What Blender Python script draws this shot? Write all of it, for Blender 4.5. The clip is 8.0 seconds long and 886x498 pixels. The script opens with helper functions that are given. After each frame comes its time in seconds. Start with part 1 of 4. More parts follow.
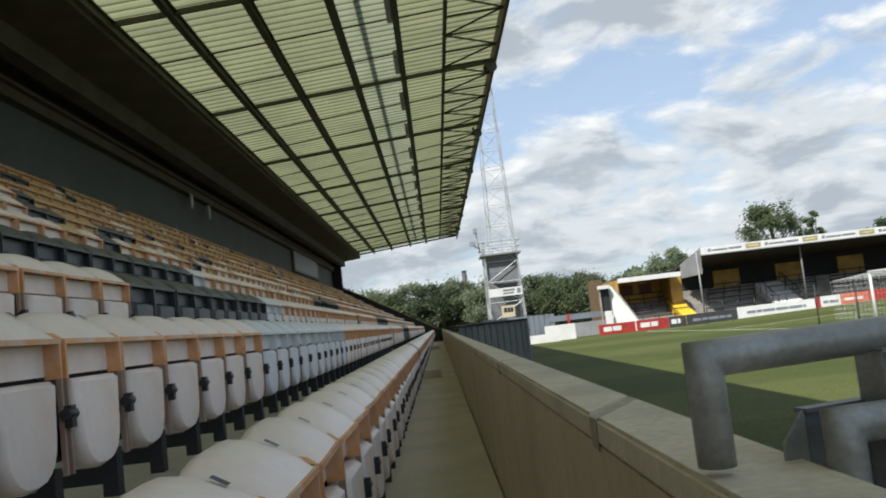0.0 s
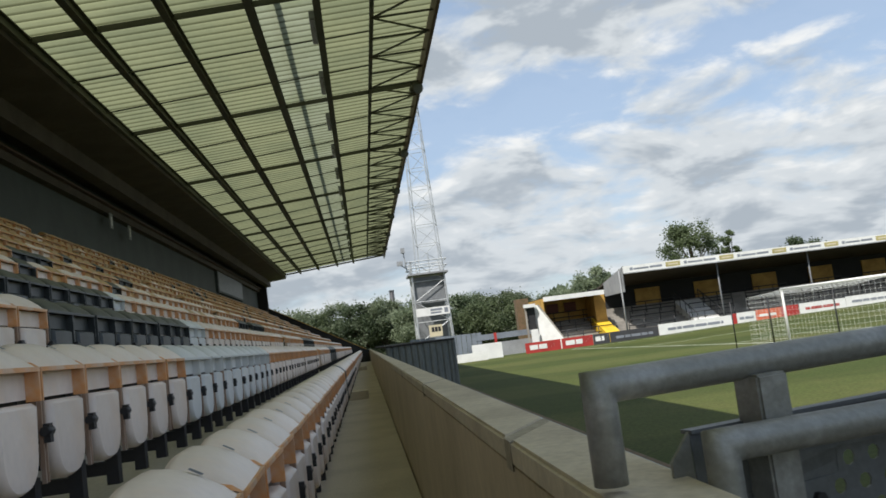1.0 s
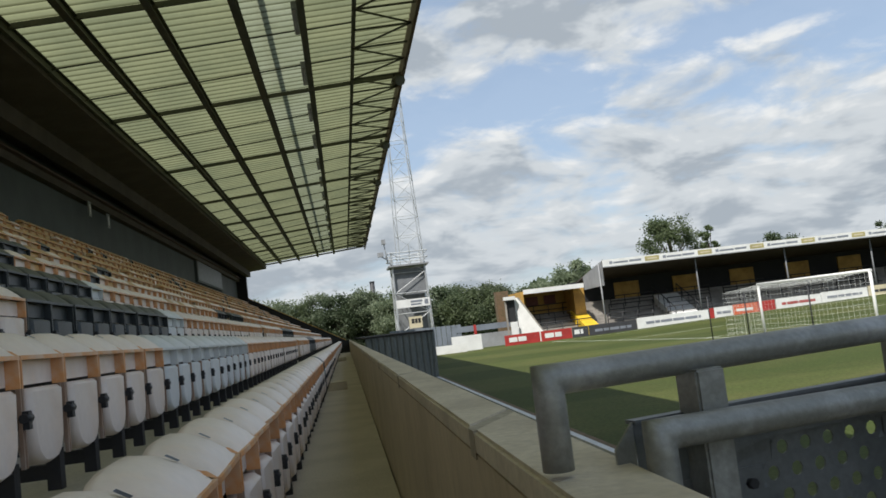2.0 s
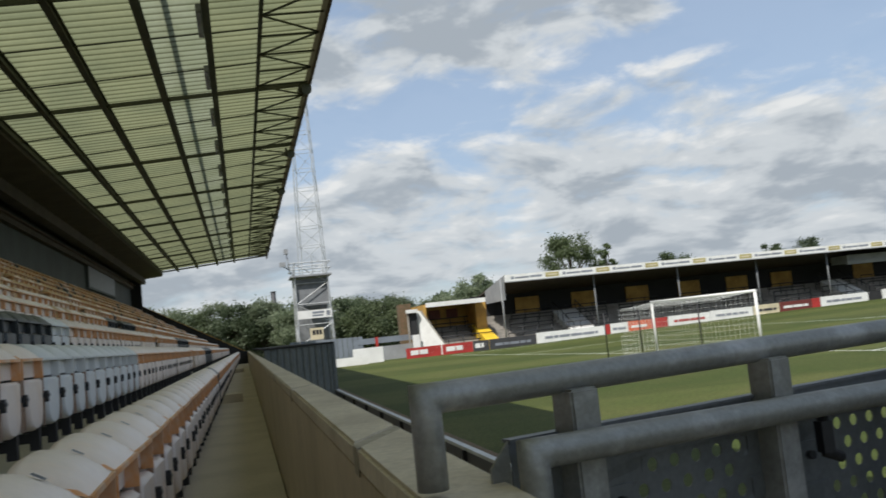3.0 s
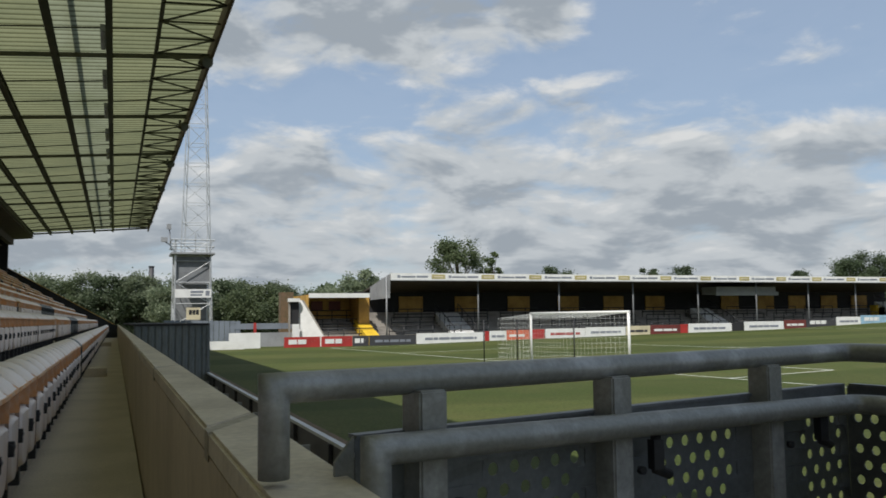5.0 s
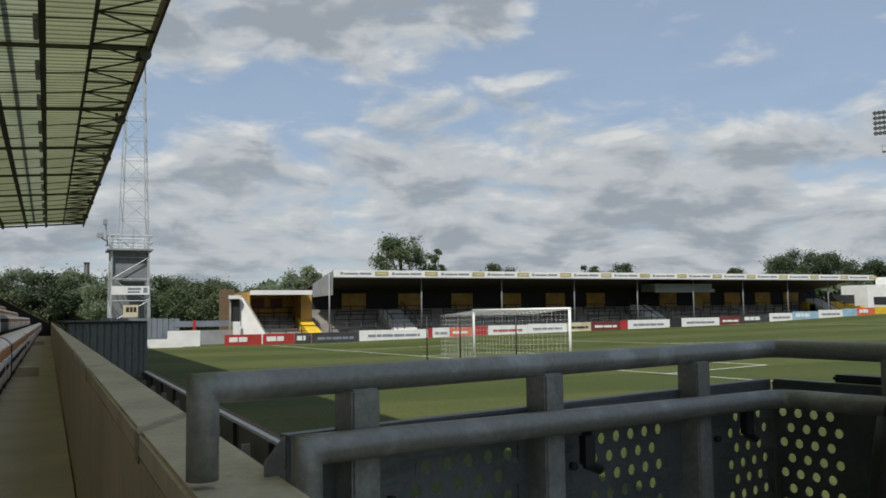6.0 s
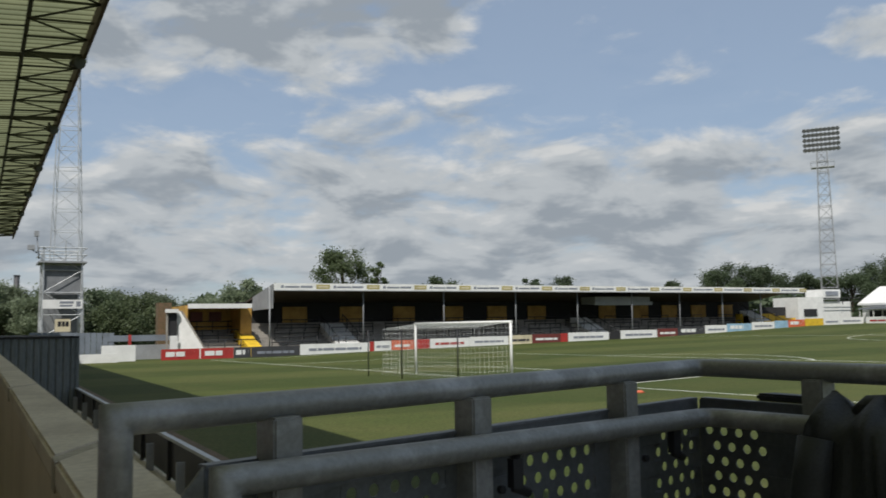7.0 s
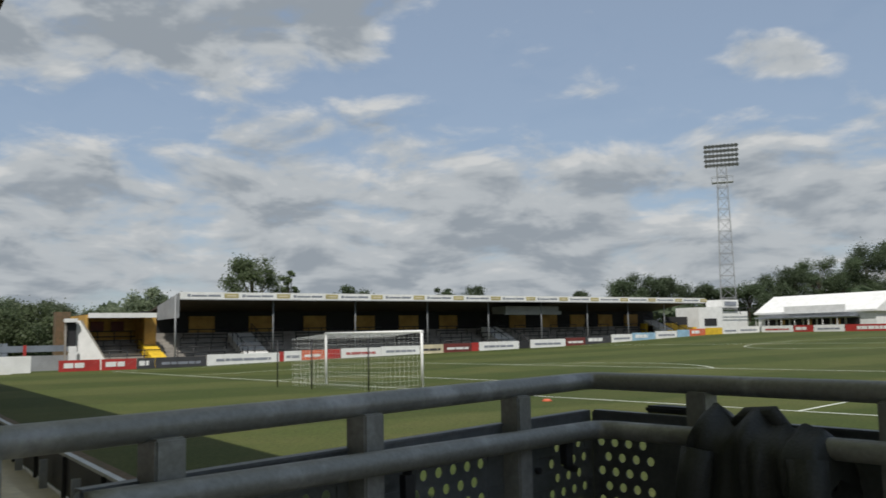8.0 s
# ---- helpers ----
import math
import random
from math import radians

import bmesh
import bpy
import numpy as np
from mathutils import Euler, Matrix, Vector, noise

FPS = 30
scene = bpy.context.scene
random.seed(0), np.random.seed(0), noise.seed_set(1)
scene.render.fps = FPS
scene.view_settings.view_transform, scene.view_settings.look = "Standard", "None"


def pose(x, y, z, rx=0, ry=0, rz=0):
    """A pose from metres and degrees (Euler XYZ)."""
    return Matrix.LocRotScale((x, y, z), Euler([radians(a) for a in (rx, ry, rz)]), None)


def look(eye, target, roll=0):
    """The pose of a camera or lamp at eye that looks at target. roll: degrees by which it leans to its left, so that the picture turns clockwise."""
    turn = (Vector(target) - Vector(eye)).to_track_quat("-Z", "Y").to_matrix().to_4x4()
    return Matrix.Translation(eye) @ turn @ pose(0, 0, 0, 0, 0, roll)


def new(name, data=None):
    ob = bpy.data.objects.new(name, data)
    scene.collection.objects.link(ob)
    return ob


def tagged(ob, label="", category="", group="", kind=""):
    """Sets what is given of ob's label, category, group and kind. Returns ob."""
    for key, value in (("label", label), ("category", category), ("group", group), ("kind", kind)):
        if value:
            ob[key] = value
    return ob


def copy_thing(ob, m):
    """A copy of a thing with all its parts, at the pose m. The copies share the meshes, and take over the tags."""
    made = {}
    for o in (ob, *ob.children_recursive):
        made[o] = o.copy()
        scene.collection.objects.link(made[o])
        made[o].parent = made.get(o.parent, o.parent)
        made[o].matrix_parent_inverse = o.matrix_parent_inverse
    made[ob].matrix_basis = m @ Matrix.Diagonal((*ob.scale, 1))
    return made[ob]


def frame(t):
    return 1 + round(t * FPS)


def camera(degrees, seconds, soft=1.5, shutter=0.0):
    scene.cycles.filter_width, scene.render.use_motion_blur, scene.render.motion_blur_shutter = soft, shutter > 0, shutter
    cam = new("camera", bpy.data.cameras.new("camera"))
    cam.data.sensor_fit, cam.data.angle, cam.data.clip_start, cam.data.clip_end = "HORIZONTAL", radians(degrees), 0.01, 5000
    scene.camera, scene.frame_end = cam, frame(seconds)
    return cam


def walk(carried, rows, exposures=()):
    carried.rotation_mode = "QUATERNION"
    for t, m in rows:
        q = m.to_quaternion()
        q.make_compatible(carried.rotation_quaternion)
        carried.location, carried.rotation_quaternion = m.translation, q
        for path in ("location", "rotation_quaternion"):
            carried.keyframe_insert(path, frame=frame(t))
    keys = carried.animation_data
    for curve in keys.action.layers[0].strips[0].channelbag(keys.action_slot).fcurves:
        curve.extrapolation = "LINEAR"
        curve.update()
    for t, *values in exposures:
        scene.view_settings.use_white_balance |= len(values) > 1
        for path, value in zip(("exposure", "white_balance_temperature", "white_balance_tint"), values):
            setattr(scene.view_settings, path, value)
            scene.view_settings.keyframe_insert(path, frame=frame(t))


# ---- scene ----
cam = camera(55.0, 8.0, 1.6, 0.5)
PATH = [
    (0, (0.095, -0.369, 1.09), (0.128, 1.623, 1.27), -6.7),
    (0.5, (0.098, -0.416, 1.103), (0.225, 1.568, 1.317), -7.1),
    (1, (0.111, -0.461, 1.108), (0.318, 1.518, 1.312), -7.4),
    (2.3, (0.146, -0.561, 1.111), (0.429, 1.411, 1.285), -6.4),
    (2.5, (0.158, -0.554, 1.112), (0.487, 1.411, 1.285), -6.2),
    (3, (0.169, -0.555, 1.115), (0.64, 1.38, 1.298), -6.0),
    (3.5, (0.176, -0.566, 1.119), (0.741, 1.342, 1.313), -4.6),
    (4, (0.185, -0.58, 1.115), (0.831, 1.304, 1.293), -2.1),
    (4.5, (0.191, -0.588, 1.114), (0.866, 1.287, 1.281), -1.1),
    (6, (0.214, -0.603, 1.117), (1.053, 1.206, 1.27), -0.8),
    (6.5, (0.221, -0.61, 1.127), (1.104, 1.177, 1.287), -1.0),
    (7, (0.244, -0.609, 1.138), (1.203, 1.137, 1.319), -1.0),
    (7.5, (0.26, -0.621, 1.146), (1.304, 1.074, 1.336), -0.9),
    (8, (0.273, -0.637, 1.152), (1.406, 1.0, 1.351), -1.1),
]
walk(cam, [(t, look(eye, target, roll)) for t, eye, target, roll in PATH],
     exposures=((0, 0.52), (1.0, 0.40), (2.5, 0.28), (4.5, 0.06), (6.5, -0.08), (8.0, -0.17)))

# ---------------------------------------------------------------- light
SUN_TO = Vector((0.46, 0.52, -1.0)).normalized()
SUN_EL = math.asin(-SUN_TO.z)
sun_data = bpy.data.lights.new("sun", "SUN")
sun_data.energy, sun_data.angle, sun_data.color = 4.5, radians(0.6), (1.0, 0.965, 0.91)
sun = new("sun", sun_data)
sun.matrix_world = Matrix.Translation((-40, -30, 80)) @ SUN_TO.to_track_quat("-Z", "Y").to_matrix().to_4x4()


def build_world():
    w = bpy.data.worlds.new("sky")
    scene.world = w
    w.use_nodes = True
    n, l = w.node_tree.nodes, w.node_tree.links
    n.clear()

    def nd(kind, **kw):
        o = n.new(kind)
        for k, v in kw.items():
            o.inputs[k].default_value = v
        return o

    def math_node(op, a, b):
        o = n.new("ShaderNodeMath")
        o.operation = op
        for i, v in enumerate((a, b)):
            if isinstance(v, (int, float)):
                o.inputs[i].default_value = v
            else:
                l.new(v, o.inputs[i])
        return o.outputs[0]

    def ramp(value, stops):
        o = n.new("ShaderNodeValToRGB")
        o.color_ramp.interpolation = "EASE"
        while len(o.color_ramp.elements) < len(stops):
            o.color_ramp.elements.new(0.5)
        for e, (p, c) in zip(o.color_ramp.elements, stops):
            e.position, e.color = p, (*c, 1) if isinstance(c, tuple) else (c, c, c, 1)
        l.new(value, o.inputs[0])
        return o.outputs[0]

    out, bg = n.new("ShaderNodeOutputWorld"), n.new("ShaderNodeBackground")
    sky = n.new("ShaderNodeTexSky")
    sky.sky_type, sky.sun_disc = "NISHITA", False
    sky.sun_elevation, sky.sun_rotation = SUN_EL, math.atan2(-SUN_TO.x, -SUN_TO.y)
    sky.air_density, sky.dust_density, sky.ozone_density = 1.0, 1.2, 1.5
    tc = n.new("ShaderNodeTexCoord")
    sep = n.new("ShaderNodeSeparateXYZ")
    l.new(tc.outputs["Generated"], sep.inputs[0])
    # heaps of cloud: a bank near the horizon, a grey sheet overhead, open blue between
    east, north, up = sep.outputs
    azimuth = math_node("MULTIPLY", math_node("ARCTAN2", east, north), 57.3)
    height = math_node("MULTIPLY", math_node("ARCSINE", up, 0.0), 57.3)
    comb = n.new("ShaderNodeCombineXYZ")
    l.new(math_node("DIVIDE", azimuth, 6.4), comb.inputs[0])
    l.new(math_node("DIVIDE", math_node("POWER", math_node("MAXIMUM", height, 0.0), 0.80), 1.35), comb.inputs[1])
    shift = n.new("ShaderNodeMapping")
    shift.inputs["Location"].default_value = CLOUD_SHIFT
    l.new(comb.outputs[0], shift.inputs[0])

    def heap(vector, detail):
        o = nd("ShaderNodeTexNoise", Scale=1.0, Detail=detail, Roughness=0.56, Distortion=0.25)
        l.new(vector, o.inputs["Vector"])
        return o.outputs[0]

    def hump(centre, width):
        d = math_node("DIVIDE", math_node("SUBTRACT", azimuth, centre), width)
        return math_node("POWER", 2.718, math_node("MULTIPLY", math_node("MULTIPLY", d, d), -1.0))

    density = heap(shift.outputs[0], 9.0)
    over = n.new("ShaderNodeMapping")
    over.inputs["Location"].default_value = (-0.08, 0.34, 0.0)
    l.new(shift.outputs[0], over.inputs[0])
    above = heap(over.outputs[0], 4.0)
    crest = math_node("ADD", 11.6, math_node("ADD", math_node("MULTIPLY", hump(31.0, 9.0), 3.4), math_node("MULTIPLY", hump(54.0, 6.0), 0.8)))
    bank = math_node("DIVIDE", math_node("SUBTRACT", crest, height), 2.6)
    sheet = math_node("SUBTRACT", math_node("DIVIDE", math_node("SUBTRACT", height, math_node("ADD", 15.6, math_node("MULTIPLY", azimuth, 0.08))), 2.2),
                      math_node("MULTIPLY", math_node("MAXIMUM", math_node("SUBTRACT", azimuth, 29.0), 0.0), 0.30))
    puff = math_node("SUBTRACT", 0.75, math_node("ADD", math_node("POWER", math_node("DIVIDE", math_node("ABSOLUTE", math_node("SUBTRACT", azimuth, 56.5), 0.0), 4.2), 2.0),
                                                math_node("POWER", math_node("DIVIDE", math_node("ABSOLUTE", math_node("SUBTRACT", height, 16.9), 0.0), 1.7), 2.0)))
    body = math_node("MINIMUM", math_node("MAXIMUM", math_node("MAXIMUM", bank, sheet), math_node("MAXIMUM", puff, -1.0)), 1.0)
    mass = math_node("ADD", density, math_node("MULTIPLY", body, 0.16))
    cover = ramp(mass, ((0.41, 0.06), (0.64, 1.0)))
    deep = math_node("MULTIPLY", math_node("MINIMUM", math_node("MAXIMUM", sheet, 0.0), 1.0), 0.19)
    shade = math_node("ADD", math_node("ADD", math_node("MULTIPLY", math_node("SUBTRACT", above, density), 1.5), mass), deep)
    white = ramp(shade, ((0.36, (0.96, 0.98, 0.985)), (0.57, (0.73, 0.78, 0.82)), (0.84, (0.46, 0.52, 0.585))))
    tint = n.new("ShaderNodeMix")
    tint.data_type = "RGBA"
    tint.inputs["Factor"].default_value = 0.42
    tint.inputs["B"].default_value = (4.6, 5.8, 7.5, 1)
    l.new(sky.outputs[0], tint.inputs["A"])
    scaled = n.new("ShaderNodeVectorMath")
    scaled.operation = "SCALE"
    scaled.inputs["Scale"].default_value = 7.2
    l.new(white, scaled.inputs[0])
    mix = n.new("ShaderNodeMix")
    mix.data_type = "RGBA"
    l.new(cover, mix.inputs["Factor"])
    l.new(tint.outputs["Result"], mix.inputs["A"])
    l.new(scaled.outputs[0], mix.inputs["B"])
    l.new(mix.outputs["Result"], bg.inputs[0])
    bg.inputs["Strength"].default_value = 0.098
    l.new(bg.outputs[0], out.inputs[0])


CLOUD_SHIFT = (2.35, 0.1, 0.55)
build_world()

# ---------------------------------------------------------------- materials


def mat(name, base, rough=0.6, metal=0.0, fine=40.0, coarse=1.5, vary=0.25, bump=0.2, second=None, amount=0.5, rand=0.0, edge=(0.42, 0.62), stretch=(1, 1, 1), transl=0.0):
    """A surface with grain and larger stains, at real-world size."""
    m = bpy.data.materials.new(name)
    m.use_nodes = True
    n, l = m.node_tree.nodes, m.node_tree.links
    b = n["Principled BSDF"]
    tc = n.new("ShaderNodeTexCoord")
    mp = n.new("ShaderNodeMapping")
    mp.inputs["Scale"].default_value = stretch
    l.new(tc.outputs["Object"], mp.inputs[0])
    f = n.new("ShaderNodeTexNoise")
    f.inputs["Scale"].default_value, f.inputs["Detail"].default_value = fine, 4.0
    c = n.new("ShaderNodeTexNoise")
    c.inputs["Scale"].default_value, c.inputs["Detail"].default_value, c.inputs["Roughness"].default_value = coarse, 5.0, 0.6
    for t in (f, c):
        l.new(mp.outputs[0], t.inputs["Vector"])
    rp = n.new("ShaderNodeValToRGB")
    rp.color_ramp.elements[0].position, rp.color_ramp.elements[1].position = edge
    l.new(c.outputs[0], rp.inputs[0])
    mx = n.new("ShaderNodeMix")
    mx.data_type = "RGBA"
    dark = second or tuple(v * 0.6 for v in base)
    mx.inputs["A"].default_value, mx.inputs["B"].default_value = (*base, 1), (*dark, 1)
    sc = n.new("ShaderNodeMath")
    sc.operation = "MULTIPLY"
    sc.inputs[1].default_value = amount
    l.new(rp.outputs[0], sc.inputs[0])
    l.new(sc.outputs[0], mx.inputs["Factor"])
    hv = n.new("ShaderNodeHueSaturation")
    mr = n.new("ShaderNodeMapRange")
    mr.inputs["From Min"].default_value, mr.inputs["From Max"].default_value = 0.25, 0.75
    mr.inputs["To Min"].default_value, mr.inputs["To Max"].default_value = 1 - vary, 1 + vary
    l.new(f.outputs[0], mr.inputs["Value"])
    val = mr.outputs[0]
    if rand:
        oi = n.new("ShaderNodeObjectInfo")
        rr = n.new("ShaderNodeMapRange")
        rr.inputs["To Min"].default_value, rr.inputs["To Max"].default_value = 1 - rand, 1 + rand * 0.5
        l.new(oi.outputs["Random"], rr.inputs["Value"])
        mm = n.new("ShaderNodeMath")
        mm.operation = "MULTIPLY"
        l.new(val, mm.inputs[0]), l.new(rr.outputs[0], mm.inputs[1])
        val = mm.outputs[0]
    l.new(val, hv.inputs["Value"])
    l.new(mx.outputs["Result"], hv.inputs["Color"])
    l.new(hv.outputs[0], b.inputs["Base Color"])
    b.inputs["Roughness"].default_value, b.inputs["Metallic"].default_value = rough, metal
    if bump:
        bp = n.new("ShaderNodeBump")
        bp.inputs["Strength"].default_value, bp.inputs["Distance"].default_value = bump, 0.01
        l.new(f.outputs[0], bp.inputs["Height"])
        l.new(bp.outputs[0], b.inputs["Normal"])
    if transl:
        tr = n.new("ShaderNodeBsdfTranslucent")
        l.new(hv.outputs[0], tr.inputs[0])
        ms = n.new("ShaderNodeMixShader")
        ms.inputs[0].default_value = transl
        l.new(b.outputs[0], ms.inputs[1]), l.new(tr.outputs[0], ms.inputs[2])
        l.new(ms.outputs[0], n["Material Output"].inputs[0])
    return m


CONCRETE = mat("concrete", (0.60, 0.53, 0.42), 0.9, fine=60, coarse=1.1, vary=0.15, bump=0.35, second=(0.48, 0.425, 0.33), amount=0.7)
COPING = mat("coping_concrete", (0.62, 0.54, 0.40), 0.85, fine=45, coarse=2.2, vary=0.12, bump=0.3, second=(0.44, 0.37, 0.265), amount=0.7)
RENDERED = mat("wall_concrete", (0.60, 0.50, 0.345), 0.9, fine=30, coarse=0.9, vary=0.12, bump=0.25, second=(0.46, 0.375, 0.245), amount=0.7, stretch=(1, 1, 0.35))
MORTAR = mat("mortar", (0.42, 0.365, 0.265), 0.95, fine=50, coarse=9, vary=0.15, bump=0.4)
TREAD = mat("terrace_concrete", (0.58, 0.535, 0.47), 0.9, fine=35, coarse=0.8, vary=0.15, bump=0.3)
PLASTIC = mat("bleached_plastic", (0.82, 0.71, 0.63), 0.42, fine=25, coarse=3.0, vary=0.05, bump=0.04, second=(0.70, 0.50, 0.34), amount=0.55, rand=0.10, edge=(0.48, 0.75))
PALE = mat("pale_grey_plastic", (0.68, 0.69, 0.68), 0.5, fine=25, coarse=3.0, vary=0.05, bump=0.04, amount=0.15, rand=0.06)
AMBER = mat("amber_plastic", (0.72, 0.33, 0.12), 0.5, fine=18, coarse=7, vary=0.08, bump=0.04, second=(0.68, 0.50, 0.36), amount=0.8, rand=0.12)
OCHRE_SEAT = mat("ochre_plastic", (0.62, 0.37, 0.13), 0.5, fine=20, coarse=4, vary=0.08, bump=0.04, second=(0.62, 0.46, 0.28), amount=0.7, rand=0.3)
BLACK_SEAT = mat("black_plastic", (0.035, 0.042, 0.045), 0.45, fine=30, coarse=4, vary=0.15, bump=0.05, second=(0.07, 0.08, 0.085), amount=0.6, rand=0.2)
WEB = mat("web_plastic", (0.34, 0.22, 0.15), 0.5, fine=20, coarse=6, vary=0.1, bump=0.04, second=(0.44, 0.34, 0.28), amount=0.7, rand=0.15)
BRACKET = mat("bracket_black", (0.02, 0.02, 0.022), 0.55, fine=60, coarse=8, vary=0.2, bump=0.1)
STEEL = mat("galvanised_steel", (0.27, 0.272, 0.25), 0.46, 0.4, fine=90, coarse=7, vary=0.14, bump=0.12, second=(0.44, 0.44, 0.43), amount=0.85, edge=(0.5, 0.66))
PANEL = mat("panel_steel", (0.125, 0.135, 0.138), 0.5, 0.4, fine=70, coarse=5, vary=0.15, bump=0.1, second=(0.19, 0.20, 0.205), amount=0.7)
CLOTH = mat("black_cloth", (0.034, 0.037, 0.036), 0.55, fine=160, coarse=9, vary=0.25, bump=0.25)
SHEET = mat("translucent_sheet", (0.255, 0.27, 0.155), 0.5, fine=9, coarse=0.5, vary=0.05, bump=0.0, second=(0.19, 0.21, 0.125), amount=0.7, transl=0.72)


def trough_lines(m, pitch):
    """Darkens the colour in narrow lines along the troughs of the corrugated sheets."""
    n, l = m.node_tree.nodes, m.node_tree.links
    b = n["Principled BSDF"]
    src = b.inputs["Base Color"].links[0].from_socket
    tc, sx = n.new("ShaderNodeTexCoord"), n.new("ShaderNodeSeparateXYZ")
    l.new(tc.outputs["Object"], sx.inputs[0])
    prev = sx.outputs[1]
    for op, v in (("ADD", 7.0), ("MULTIPLY", 2 * math.pi / pitch), ("SINE", 0.0)):
        o = n.new("ShaderNodeMath")
        o.operation = op
        o.inputs[1].default_value = v
        l.new(prev, o.inputs[0])
        prev = o.outputs[0]
    rp = n.new("ShaderNodeValToRGB")
    rp.color_ramp.elements[0].position, rp.color_ramp.elements[1].position = 0.0, 0.35
    rp.color_ramp.elements[0].color, rp.color_ramp.elements[1].color = (0.30, 0.30, 0.26, 1), (1, 1, 1, 1)
    mr = n.new("ShaderNodeMapRange")
    mr.inputs["From Min"].default_value, mr.inputs["From Max"].default_value = -1.0, 1.0
    l.new(prev, mr.inputs["Value"]), l.new(mr.outputs[0], rp.inputs[0])
    mx = n.new("ShaderNodeMix")
    mx.data_type, mx.blend_type = "RGBA", "MULTIPLY"
    mx.inputs["Factor"].default_value = 1.0
    l.new(src, mx.inputs["A"]), l.new(rp.outputs[0], mx.inputs["B"])
    for link in list(src.links):
        if link.to_node != mx:
            l.new(mx.outputs["Result"], link.to_socket)


PITCH_OF_SHEET = 0.36
PALE_SHEET = mat("clear_sheet", (0.285, 0.31, 0.215), 0.5, fine=9, coarse=0.5, vary=0.05, bump=0.0, second=(0.22, 0.245, 0.15), amount=0.8, transl=0.72)
trough_lines(SHEET, PITCH_OF_SHEET)
trough_lines(PALE_SHEET, PITCH_OF_SHEET)
BEAM = mat("beam_steel", (0.045, 0.05, 0.032), 0.6, fine=30, coarse=2, vary=0.15, bump=0.1, second=(0.09, 0.08, 0.05), amount=0.6)
EDGE = mat("edge_steel", (0.10, 0.06, 0.045), 0.6, fine=30, coarse=3, vary=0.2, bump=0.1)
SOFFIT = mat("soffit_board", (0.062, 0.049, 0.034), 0.75, fine=20, coarse=1.2, vary=0.2, bump=0.1, second=(0.095, 0.075, 0.055), amount=0.7)
BACKWALL = mat("grey_green_cladding", (0.066, 0.080, 0.080), 0.7, fine=20, coarse=0.8, vary=0.12, bump=0.1)
WHITE = mat("white_paint", (0.78, 0.78, 0.76), 0.6, fine=20, coarse=1.2, vary=0.05, bump=0.08, second=(0.62, 0.62, 0.6), amount=0.5)
OCHRE = mat("ochre_paint", (0.52, 0.31, 0.075), 0.65, fine=14, coarse=0.7, vary=0.12, bump=0.1, second=(0.30, 0.16, 0.035), amount=0.7)
YELLOW = mat("yellow_paint", (0.72, 0.47, 0.03), 0.6, fine=14, coarse=1.5, vary=0.1, bump=0.1)
DARK = mat("dark_boarding", (0.022, 0.022, 0.024), 0.8, fine=14, coarse=0.7, vary=0.2, bump=0.1)
GREYPAINT = mat("grey_paint", (0.30, 0.31, 0.32), 0.6, fine=14, coarse=0.8, vary=0.1, bump=0.1)
FARCON = mat("far_terrace_concrete", (0.34, 0.315, 0.28), 0.9, fine=8, coarse=0.5, vary=0.2, bump=0.2, second=(0.20, 0.185, 0.165), amount=0.7)
FENCE = mat("dark_green_sheet", (0.125, 0.145, 0.150), 0.55, 0.3, fine=18, coarse=1.4, vary=0.2, bump=0.15, second=(0.19, 0.205, 0.205), amount=0.5, stretch=(1, 1, 0.3))
BLUEGREY = mat("blue_grey_sheet", (0.22, 0.25, 0.29), 0.6, 0.2, fine=10, coarse=1, vary=0.1, bump=0.1)
RED = mat("red_board", (0.42, 0.035, 0.03), 0.55, fine=10, coarse=1, vary=0.06, bump=0.0)
ORANGE = mat("orange_board", (0.66, 0.14, 0.06), 0.55, fine=10, coarse=1, vary=0.06, bump=0.0)
BLUE = mat("blue_board", (0.30, 0.48, 0.62), 0.55, fine=10, coarse=1, vary=0.06, bump=0.0)
CHARCOAL = mat("charcoal_board", (0.05, 0.05, 0.055), 0.55, fine=10, coarse=1, vary=0.1, bump=0.0)
MAROON = mat("maroon_board", (0.16, 0.035, 0.03), 0.55, fine=10, coarse=1, vary=0.1, bump=0.0)
GOLD = mat("dull_gold", (0.44, 0.38, 0.17), 0.6, fine=10, coarse=1, vary=0.08, bump=0.0)
CREAM = mat("cream_board", (0.62, 0.55, 0.38), 0.55, fine=10, coarse=1, vary=0.06, bump=0.0)
INK = mat("ink_grey", (0.24, 0.26, 0.30), 0.6, fine=10, coarse=1, vary=0.06, bump=0.0)
GALV = mat("pale_galvanised", (0.52, 0.54, 0.55), 0.5, 0.4, fine=20, coarse=2, vary=0.1, bump=0.05)
NET = mat("net_cord", (0.74, 0.75, 0.73), 0.7, fine=20, coarse=2, vary=0.05, bump=0.0)
MESH = mat("mesh_grey", (0.20, 0.21, 0.22), 0.7, fine=20, coarse=2, vary=0.2, bump=0.0)
EARTH = mat("bare_earth", (0.16, 0.105, 0.065), 0.95, fine=30, coarse=3, vary=0.3, bump=0.5, second=(0.09, 0.08, 0.04), amount=0.7)
LINE = mat("line_paint", (0.72, 0.74, 0.68), 0.85, fine=30, coarse=4, vary=0.15, bump=0.1, second=(0.35, 0.42, 0.25), amount=0.4)
BARK = mat("bark", (0.075, 0.058, 0.04), 0.9, fine=12, coarse=2, vary=0.3, bump=0.5)
